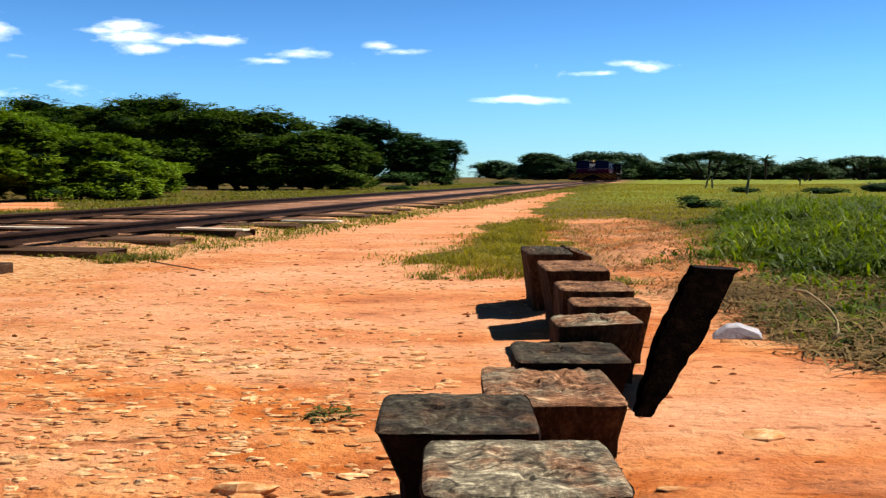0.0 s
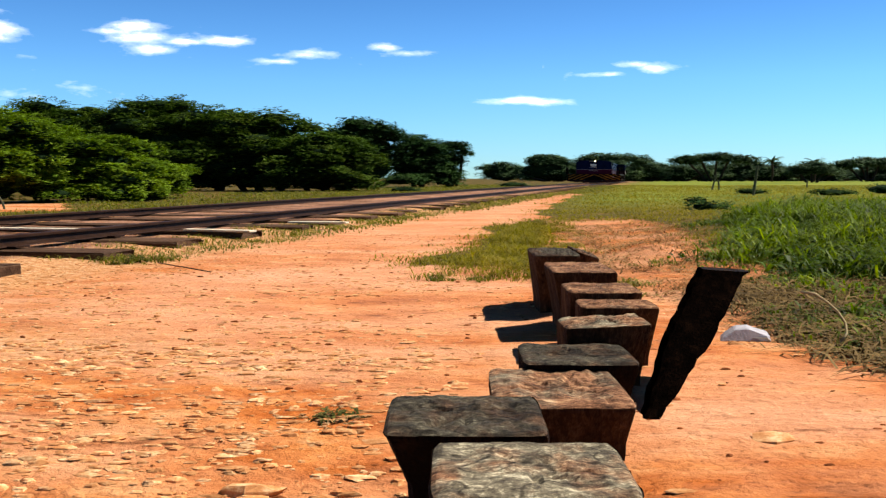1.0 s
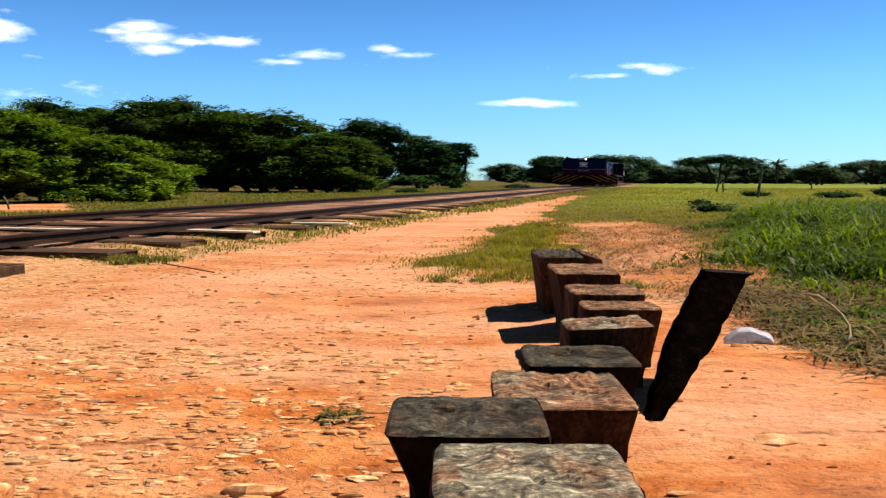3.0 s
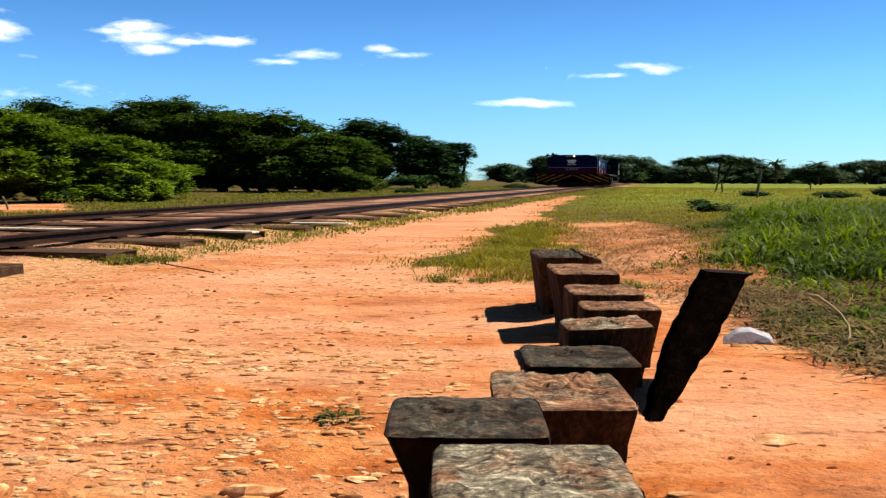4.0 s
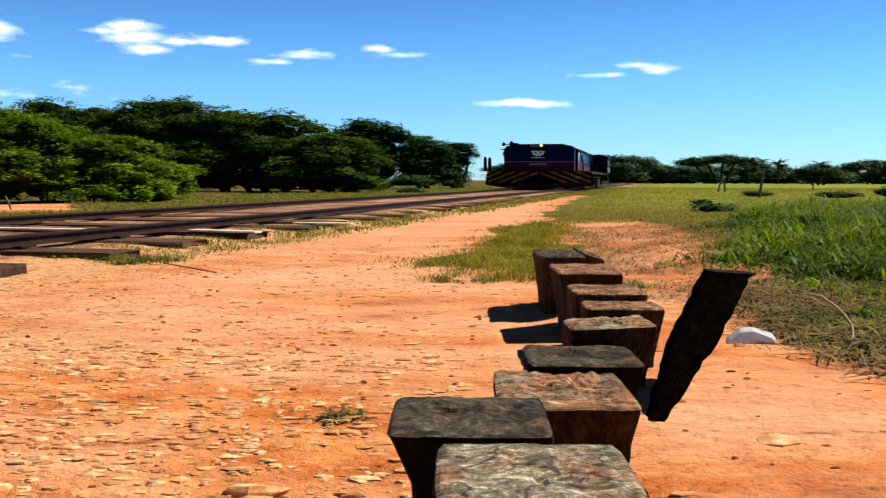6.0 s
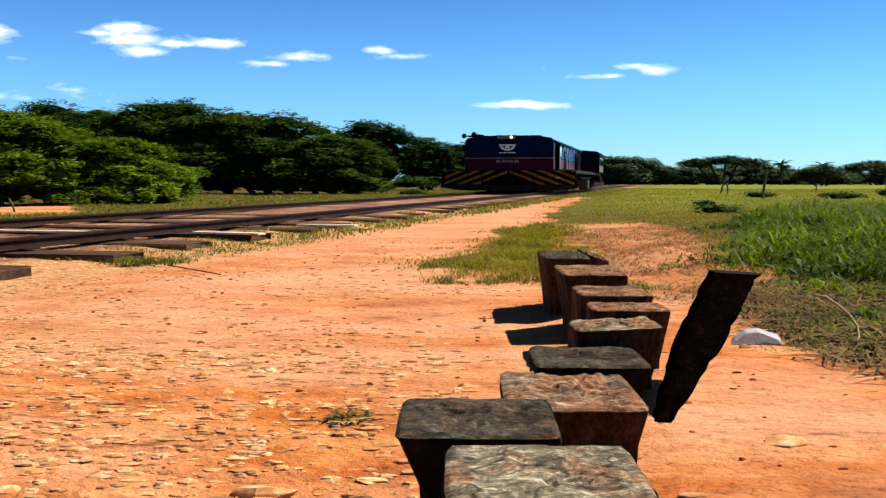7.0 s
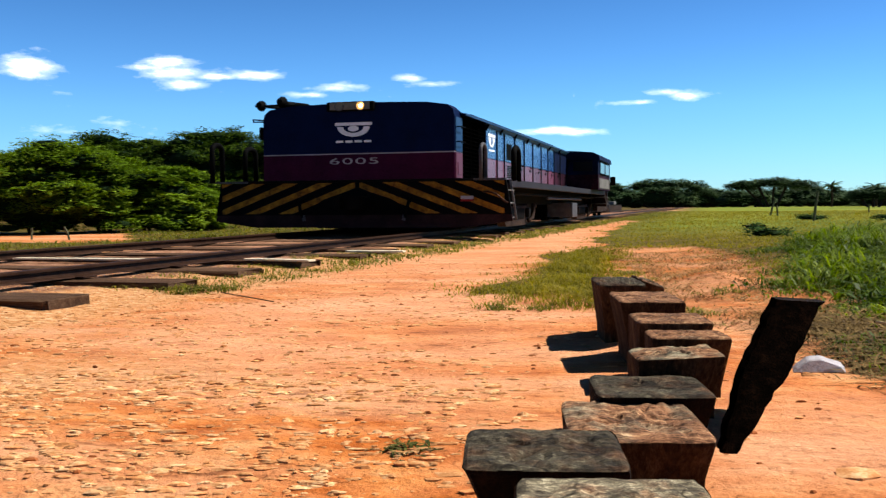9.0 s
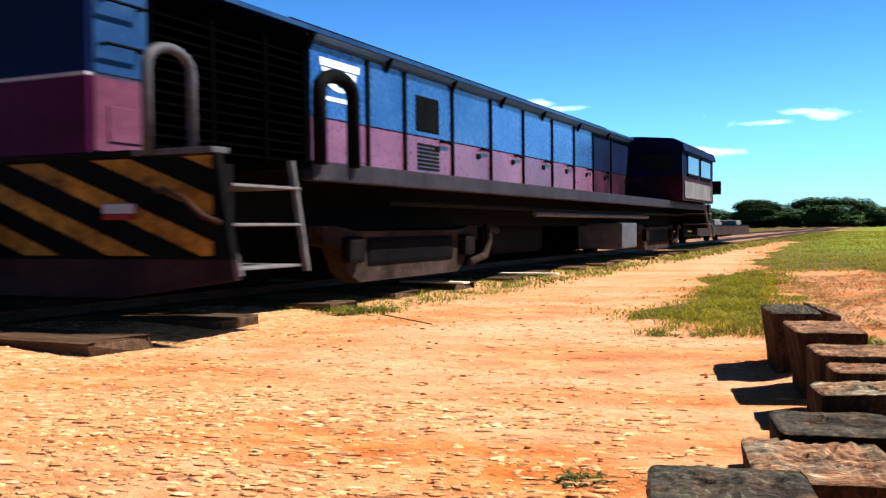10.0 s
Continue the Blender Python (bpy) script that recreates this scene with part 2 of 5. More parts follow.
M_TRUCK = surface("dusty truck castings", [(0.0072, 0.004, 0.0032), (0.0224, 0.0136, 0.0104), (0.052, 0.0344, 0.0272)], 4, 40, 0.85, 0, 0.4, spec=0.05)
M_SILL = surface("grey-violet sill", [(0.00832, 0.00676, 0.00936), (0.0177, 0.0146, 0.0187), (0.0312, 0.026, 0.0302)], 5, 60, 0.6, 0, 0.1)
M_PLOUGH = surface("dull red-brown pilot", [(0.00468, 0.00187, 0.00234), (0.014, 0.00468, 0.00562), (0.0304, 0.0117, 0.0117)], 4, 50, 0.7, 0, 0.2)
M_YELLOW = surface("worn yellow chevrons", [(0.027, 0.0108, 0.0027), (0.176, 0.0743, 0.0054), (0.351, 0.162, 0.0121)], 7, 45, 0.6, 0, 0.1)
M_TUBE = surface("grey handrail paint", [(0.030, 0.028, 0.032), (0.075, 0.072, 0.078)], 8, 60, 0.5, 0, 0.05)
M_LOAD = surface("pale wagon load", [(0.07, 0.065, 0.062), (0.16, 0.152, 0.145)], 4, 30, 0.8, 0, 0.3)
M_LAMP = glow("lit headlamp lens", (1.0, 0.5, 0.14), 0.45)
M_BULB = glow("headlamp filament glow", (1.0, 0.85, 0.6), 30.0)
M_LAMP_DIM = surface("unlit headlamp lens", [(0.10, 0.09, 0.065), (0.20, 0.18, 0.13)], 8, 40, 0.2, 0, 0)
M_CANE = surface("pale vine stem", [(0.266, 0.196, 0.091), (0.434, 0.350, 0.196)], 10, 60, 0.8, 0, 0.2)


def glass_material():
    m, nt, b = node_mat("dark cab glass")
    b.inputs["Base Color"].default_value = (0.02, 0.03, 0.04, 1)
    b.inputs["Roughness"].default_value = 0.06
    b.inputs["Specular IOR Level"].default_value = 0.8
    return m


def end_grain(name, gain, warmth, fibre=(0.8, 1.3, 0.6)):
    """Weathered end grain: grey and brown with fibres, blotches and fine splits."""
    m, nt, b = node_mat(name)
    tc = nt.nodes.new("ShaderNodeTexCoord")
    mp = add(nt, "ShaderNodeMapping", Scale=fibre)
    nt.links.new(tc.outputs["Object"], mp.inputs[0])
    n1 = add(nt, "ShaderNodeTexNoise", Scale=26.0, Detail=9.0, Roughness=0.82)
    n2 = add(nt, "ShaderNodeTexNoise", Scale=130.0, Detail=5.0, Roughness=0.85)
    for n in (n1, n2):
        nt.links.new(mp.outputs[0], n.inputs["Vector"])
    s = add(nt, "ShaderNodeMath", op="MULTIPLY_ADD")
    nt.links.new(n2.outputs["Fac"], s.inputs[0])
    s.inputs[1].default_value = 0.5
    h = add(nt, "ShaderNodeMath", op="MULTIPLY")
    h.inputs[1].default_value = 0.55
    nt.links.new(n1.outputs["Fac"], h.inputs[0])
    nt.links.new(h.outputs[0], s.inputs[2])
    grey = ramp(nt, s.outputs[0], [(0.40, (0.012, 0.009, 0.006)), (0.48, (0.055, 0.044, 0.030)), (0.55, (0.12, 0.100, 0.064)), (0.63, (0.36, 0.31, 0.21))])
    warm = ramp(nt, s.outputs[0], [(0.40, (0.012, 0.006, 0.003)), (0.48, (0.066, 0.028, 0.013)), (0.55, (0.155, 0.073, 0.036)), (0.63, (0.33, 0.20, 0.105))])
    n3 = add(nt, "ShaderNodeTexNoise", Scale=9.0, Detail=4.0, Roughness=0.65)
    nt.links.new(tc.outputs["Object"], n3.inputs["Vector"])
    patch = nt.nodes.new("ShaderNodeMix")
    patch.data_type = "RGBA"
    c = 0.62 - 0.24 * warmth
    nt.links.new(ramp(nt, n3.outputs["Fac"], [(c - 0.08, (0, 0, 0)), (c + 0.08, (1, 1, 1))]), patch.inputs[0])
    nt.links.new(grey, patch.inputs[6])
    nt.links.new(warm, patch.inputs[7])
    col = patch.outputs[2]
    # fine splits and dark rot
    n4 = add(nt, "ShaderNodeTexNoise", Scale=10.0, Detail=2.0, Roughness=0.5)
    nt.links.new(mp.outputs[0], n4.inputs["Vector"])
    crack = ramp(nt, n4.outputs["Fac"], [(0.478, (1, 1, 1)), (0.492, (0.08, 0.06, 0.05)), (0.500, (0.08, 0.06, 0.05)), (0.512, (1, 1, 1))])
    n5 = add(nt, "ShaderNodeTexNoise", Scale=16.0, Detail=5.0, Roughness=0.7)
    nt.links.new(tc.outputs["Object"], n5.inputs["Vector"])
    rot = ramp(nt, n5.outputs["Fac"], [(0.36, (0.12, 0.10, 0.09)), (0.50, (1, 1, 1))])
    for layer in (crack, rot):
        mx = nt.nodes.new("ShaderNodeMix")
        mx.data_type, mx.blend_type = "RGBA", "MULTIPLY"
        mx.inputs[0].default_value = 0.65
        nt.links.new(col, mx.inputs[6])
        nt.links.new(layer, mx.inputs[7])
        col = mx.outputs[2]
    hs = nt.nodes.new("ShaderNodeHueSaturation")
    hs.inputs["Value"].default_value = gain
    nt.links.new(col, hs.inputs["Color"])
    nt.links.new(hs.outputs[0], b.inputs["Base Color"])
    b.inputs["Roughness"].default_value = 0.9
    b.inputs["Specular IOR Level"].default_value = 0.1
    hh = add(nt, "ShaderNodeMath", op="MULTIPLY_ADD")
    nt.links.new(crack, hh.inputs[0])
    hh.inputs[1].default_value = 0.25
    nt.links.new(s.outputs[0], hh.inputs[2])
    bp = add(nt, "ShaderNodeBump", Strength=0.55, Distance=0.004)
    nt.links.new(hh.outputs[0], bp.inputs["Height"])
    nt.links.new(bp.outputs[0], b.inputs["Normal"])
    return m


# black with recess shade put into the colour
M_DARK = surface("black radiator and shade", [(0.0006, 0.0006, 0.0007), (0.0015, 0.0014, 0.0013)], 4, 50, 0.95, 0, 0, spec=0.0)
M_GLASS = glass_material()
# cab front panes, blackened in colour to look shaded
M_SHADE_PANE = surface("shade-dark window", [(0.001, 0.001, 0.0015), (0.003, 0.003, 0.004)], 5, 40, 0.5, 0, 0, spec=0.1)
# grime on the rear doors; on the cab, shade put into the colour
M_GRIMY_SHADED_BLUE = surface("grimy blue paint with shade", [(0.0003, 0.0012, 0.006), (0.001, 0.004, 0.020), (0.002, 0.009, 0.045)], 2.2, 30, 0.7, 0, 0.1, spec=0.05)
M_GRIMY_SHADED_RED = surface("grimy maroon paint with shade", [(0.004, 0.0008, 0.003), (0.016, 0.003, 0.009), (0.05, 0.012, 0.025)], 2.2, 30, 0.7, 0, 0.1, spec=0.05)
M_SIGNAL_RED = surface("signal red paint", [(0.12, 0.006, 0.006), (0.20, 0.012, 0.010)], 8, 60, 0.5, 0, 0)
M_END = end_grain("weathered brown end grain", 0.72, 0.7)
M_END_PALE = end_grain("lichen-pale end grain", 1.45, 0.35)
M_END_RED = end_grain("reddish sawn end grain", 1.35, 1.3)
M_END_DARK = end_grain("blackened end grain", 0.4, 0.35)
M_END_FIBRE = end_grain("frayed fibrous end grain", 1.5, 0.8, (0.5, 2.4, 0.6))
# brown timber sides; some bounce light from the soil is in the red
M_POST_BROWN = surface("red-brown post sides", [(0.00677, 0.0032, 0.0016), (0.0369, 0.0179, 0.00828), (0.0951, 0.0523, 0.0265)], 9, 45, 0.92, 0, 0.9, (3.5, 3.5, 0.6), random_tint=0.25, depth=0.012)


# ---- mesh helpers ----
def mesh_of(name, verts, faces, smooth=False):
    me = bpy.data.meshes.new(name)
    me.from_pydata(verts, [], faces)
    me.update()
    if smooth:
        me.shade_smooth()
    return me


def part(name, bm, material, parent=None, label="", smooth=False):
    """Links a bmesh as one mesh object under a thing or a part."""
    me = bpy.data.meshes.new(name)
    bmesh.ops.recalc_face_normals(bm, faces=bm.faces)
    bm.to_mesh(me)
    bm.free()
    if smooth:
        me.shade_smooth()
    me.materials.append(material)
    ob = new(name, me)
    ob.parent = parent
    if label:
        tagged(ob, label)
    return ob


def box(x0, x1, y0, y1, z0, z1, bevel=0.0, bm=None):
    own = bm is None
    bm = bm or bmesh.new()
    made = bmesh.ops.create_cube(bm, size=1.0)["verts"]
    for v in made:
        v.co = Vector(((x0 + x1) / 2 + v.co.x * (x1 - x0), (y0 + y1) / 2 + v.co.y * (y1 - y0), (z0 + z1) / 2 + v.co.z * (z1 - z0)))
    if bevel and own:
        bmesh.ops.bevel(bm, geom=bm.edges[:], offset=bevel, segments=2, affect="EDGES", profile=0.6)
    return bm


def prism(outline, axis, a, b, bm=None):
    """Extrudes an outline of pairs along x, y or z from a to b."""
    bm = bm or bmesh.new()

    def place(p, d):
        return {"x": (d, p[0], p[1]), "y": (p[0], d, p[1]), "z": (p[0], p[1], d)}[axis]
    lo = [bm.verts.new(place(p, a)) for p in outline]
    hi = [bm.verts.new(place(p, b)) for p in outline]
    n = len(outline)
    bm.faces.new(lo)
    bm.faces.new(hi[::-1])
    for i in range(n):
        bm.faces.new((lo[i], hi[i], hi[(i + 1) % n], lo[(i + 1) % n]))
    return bm


def tube(points, r, sides=8, bm=None):
    """A round bar along points."""
    bm = bm or bmesh.new()
    pts = [Vector(p) for p in points]
    rings = []
    for i, p in enumerate(pts):
        d = (pts[min(i + 1, len(pts) - 1)] - pts[max(i - 1, 0)]).normalized()
        u = d.orthogonal().normalized() if not rings else (last_u - d * last_u.dot(d)).normalized()
        last_u = u
        w = d.cross(u)
        rings.append([bm.verts.new(p + (u * math.cos(k * math.tau / sides) + w * math.sin(k * math.tau / sides)) * r) for k in range(sides)])
    for a, c in zip(rings, rings[1:]):
        for k in range(sides):
            bm.faces.new((a[k], a[(k + 1) % sides], c[(k + 1) % sides], c[k]))
    bm.faces.new(rings[0][::-1])
    bm.faces.new(rings[-1])
    return bm


def disc(centre, axis, r, depth, sides=20, bm=None, r2=None):
    bm = bm or bmesh.new()
    made = bmesh.ops.create_cone(bm, cap_ends=True, segments=sides, radius1=r, radius2=r if r2 is None else r2, depth=depth)["verts"]
    turn = {"x": Matrix.Rotation(math.pi / 2, 4, "Y"), "y": Matrix.Rotation(math.pi / 2, 4, "X"), "z": Matrix.Identity(4)}[axis]
    for v in made:
        v.co = turn @ v.co + Vector(centre)
    return bm


# ---- the line of the track ----
TURN = -12.1
AX = Vector((math.sin(radians(12.1)), math.cos(radians(12.1)), 0))
RT = Vector((math.cos(radians(12.1)), -math.sin(radians(12.1)), 0))
O = Vector((-4.38, 0, 0))
TRACK = Matrix.Translation(O) @ pose(0, 0, 0, 0, 0, TURN)
RAIL_TOP, HALF_GAUGE = 0.115, 0.87


def on_track(s, lat=0.0, z=0.0):
    return O + AX * s + RT * lat + Vector((0, 0, z))


def lat_of(x, y):
    return (x - O.x) * RT.x + y * RT.y


# ---- ground ----
def smooth01(a, b, v):
    t = min(1, max(0, (v - a) / (b - a)))
    return t * t * (3 - 2 * t)


def path_mid(y):
    """Middle and half width of the footpath beside the track."""
    mid = -0.72 + (y - 7) * 0.172
    wide = 0.20 * smooth01(7.5, 10.5, y)
    return mid + wide, 0.50 + wide + 0.45 * smooth01(14, 5, y) - 0.12 * smooth01(20, 60, y)


def cover(x, y):
    """Bare soil, stoniness and open meadow at a place, each 0 to 1."""
    lat = lat_of(x, y)
    right = 1.0 + 0.07 * math.sin(y * 2.1) + 0.05 * math.sin(y * 5.3) + 0.02 * (y - 3) + 0.3 * smooth01(2.7, 2.0, y)
    bare = smooth01(right + 0.18, right - 0.12, x) * smooth01(4.9, 4.2, y)
    mid, half = path_mid(y)
    wob = 0.08 * math.sin(y * 1.7) + 0.05 * math.sin(y * 4.1)
    bare = max(bare, smooth01(half + 0.2, half - 0.08, abs(x - mid + wob)) * smooth01(100, 45, y))
    bare = max(bare, 0.80 * smooth01(0.85, 0.30, abs(x - 1.05 - (y - 5.5) * 0.08)) * smooth01(3.6, 4.4, y) * smooth01(12.5, 7.0, y))
    if lat < 1.95:
        bare = min(bare, 1.0) if y < 5.2 else bare * 0.6
        bare = max(bare, smooth01(1.95, 1.3, abs(lat)) * 0.72, smooth01(1.3, 1.0, abs(lat)) * 0.85)
    if lat < -1.5:
        bare = 0.95 * smooth01(-6.2, -6.8, x - 0.42 * (16 - y)) * smooth01(17.2, 16.2, y) * smooth01(11.9, 12.6, y)
    stony = max(smooth01(2.4, 1.4, lat) * smooth01(-1.8, -1.2, lat), (0.56 + 0.25 * noise.noise(Vector((x * 0.9, y * 1.4, 2)))) * smooth01(0.1, -1.6, x + 0.5 * noise.noise(Vector((x * 0.7, y * 0.9, 6)))) * smooth01(4.6, 2.4, y))
    return bare, stony, smooth01(9, 22, y) * smooth01(1.5, 4, lat)


def trodden(x, y):
    """How far feet have worn the soil to pale pinkish dust, 0 to 1."""
    mid, half = path_mid(y)
    far = smooth01(half + 0.3, half * 0.3, abs(x - mid)) * smooth01(4.5, 6.5, y)
    near = smooth01(1.05, 0.3, abs(x + 0.55 - 0.10 * (y - 3))) * smooth01(1.7, 2.7, y) * smooth01(6.5, 5.0, y)
    side = 0.8 * smooth01(0.45, 0.12, abs(x - 0.60)) * smooth01(1.3, 1.6, y) * smooth01(2.45, 2.1, y)
    return max(far, near, side) * (0.75 + 0.5 * noise.noise(Vector((x * 1.5, y * 1.1, 8))))


def relief(x, y):
    near = smooth01(16, 6, math.hypot(x, y))
    z = 0.012 * noise.noise(Vector((x * 1.6, y * 1.6, 0))) * near + 0.006 * noise.noise(Vector((x * 7, y * 7, 3))) * near
    z += 0.0035 * noise.noise(Vector((x * 21, y * 21, 7))) * smooth01(6, 3, math.hypot(x, y))
    z += 0.10 * smooth01(1.2, 2.6, x) * smooth01(2.5, 4.5, y) * smooth01(14, 6, y)
    z += (0.027 + 0.024 * smooth01(8, 14, y)) * smooth01(1.75, 1.0, abs(lat_of(x, y)))
    z += 0.07 * math.exp(-((x - 1.08) / 0.22) ** 2 - ((y - 5.1) / 0.35) ** 2)
    z -= 0.06 * smooth01(1.75, 1.2, y) * smooth01(0.35, 0.0, x)
    if lat_of(x, y) < -2.3:
        z += 0.05 * noise.noise(Vector((x * 0.4, y * 0.4, 5)))
    return z


def build_ground():
    def axis(stops):
        vals = []
        for a, b, step in stops:
            vals += list(np.arange(a, b, step))
        return vals
    xs = axis([(-3000, -300, 540), (-300, -60, 40), (-60, -14, 4), (-14, -4.5, 0.45), (-4.5, 3.2, 0.045), (3.2, 12, 0.5), (12, 60, 4), (60, 300, 40), (300, 3001, 540)])
    ys = axis([(-800, -80, 240), (-80, -8, 8), (-8, 0.5, 0.6), (0.5, 7, 0.045), (7, 16, 0.15), (16, 50, 0.7), (50, 200, 10), (200, 900, 100), (900, 4501, 600)])
    verts = [(x, y, relief(x, y)) for y in ys for x in xs]
    nx = len(xs)
    faces = [(j * nx + i, j * nx + i + 1, (j + 1) * nx + i + 1, (j + 1) * nx + i) for j in range(len(ys) - 1) for i in range(nx - 1)]
    me = mesh_of("ground", verts, faces, True)
    at = me.color_attributes.new("cover", "FLOAT_COLOR", "POINT")
    vals = []
    for x, y, z in verts:
        vals += [*cover(x, y), smooth01(1.35, 1.0, abs(lat_of(x, y)))]
    at.data.foreach_set("color", vals)
    me.attributes.new("trodden", "FLOAT", "POINT").data.foreach_set("value", [trodden(x, y) for x, y, z in verts])
    me.materials.append(M_GROUND)
    return tagged(new("ground", me), "orange trodden soil with pale pebbles, giving way to rough grass", "ground", kind="structure")


ground = build_ground()


# ---- track ----
def build_track():
    bed = new("railway_track")
    bed.matrix_world = TRACK
    tagged(bed, "rusty railway track on old uneven timber sleepers in the soil", "railway track", kind="structure")
    prof = [(-0.058, 0.055), (0.058, 0.055), (0.055, 0.061), (0.016, 0.068), (0.012, 0.095), (0.031, 0.1), (0.031, 0.112), (0.025, 0.1155), (-0.025, 0.1155), (-0.031, 0.112), (-0.031, 0.1), (-0.012, 0.095), (-0.016, 0.068), (-0.055, 0.061)]
    for side in (-1, 1):
        part("rail", prism([(side * HALF_GAUGE + px, pz) for px, pz in prof], "y", -40, 160), M_RAIL, bed, "dark rusted steel rail")
    rng = random.Random(4)
    shapes = []
    for k in range(5):
        bm = box(-1.5, 1.5, -0.15, 0.15, -0.02, 0.056, 0.008)
        for v in bm.verts:
            v.co += Vector((rng.uniform(-0.02, 0.02), rng.uniform(-0.012, 0.012), rng.uniform(-0.008, 0.002)))
        me = bpy.data.meshes.new("sleeper")
        bm.to_mesh(me)
        bm.free()
        me.materials.append(M_SLEEPER)
        shapes.append(me)
    s = -12.0
    while s < 110:
        ob = new("sleeper", rng.choice(shapes))
        ob.parent = bed
        near = 3.2 < s < 3.7
        shift = rng.uniform(-0.12, 0.10) + (0.15 if 5.0 < s < 5.6 else 0.13 if near else 0.0)
        ob.matrix_local = pose(shift, s + 0.2 * near, rng.uniform(-0.012, 0.0), 0, 0, rng.uniform(-2.5, 2.5))
        s += 0.96 + rng.uniform(-0.07, 0.07)
    for s in (5.4, 6.35, 8.2):
        for side in (-1, 1):
            bm = box(side * HALF_GAUGE - 0.11, side * HALF_GAUGE + 0.11, s - 0.06, s + 0.06, 0.052, 0.06)
            part("tie_plate", bm, M_RAIL, bed)
    return bed


track = build_track()


# ---- locomotive ----
# soffit blue, paled in colour for light reflected from the ground
M_SOFFIT = surface("pale blue soffit with bounce light", [(0.088, 0.192, 0.352), (0.176, 0.304, 0.48)], 2.0, 30, 0.6, 0, 0.05)
M_EDGE = surface("worn white step edges", [(0.06, 0.055, 0.055), (0.16, 0.15, 0.15)], 8, 60, 0.7, 0, 0.1)
W, H_EDGE, H_TOP, DECK, LINE = 1.27, 1.52, 1.73, 0.77, 1.09
HOOD_END, CAB_END, CAB_W = 9.4, 11.9, 1.95


def hood_outline(z0, z1, half=W, edge=H_EDGE, top=H_TOP):
    """The hood's cross-section between two heights."""
    arch = [(half, edge), (half * 0.985, edge + (top - edge) * 0.45), (half * 0.93, edge + (top - edge) * 0.72), (half * 0.72, edge + (top - edge) * 0.9), (half * 0.36, top - 0.006), (0, top)]
    if z1 <= edge:
        return [(-half, z0), (half, z0), (half, z1), (-half, z1)]
    return [(-half, z0), (half, z0)] + arch + [(-x, z) for x, z in arch[-2::-1]]


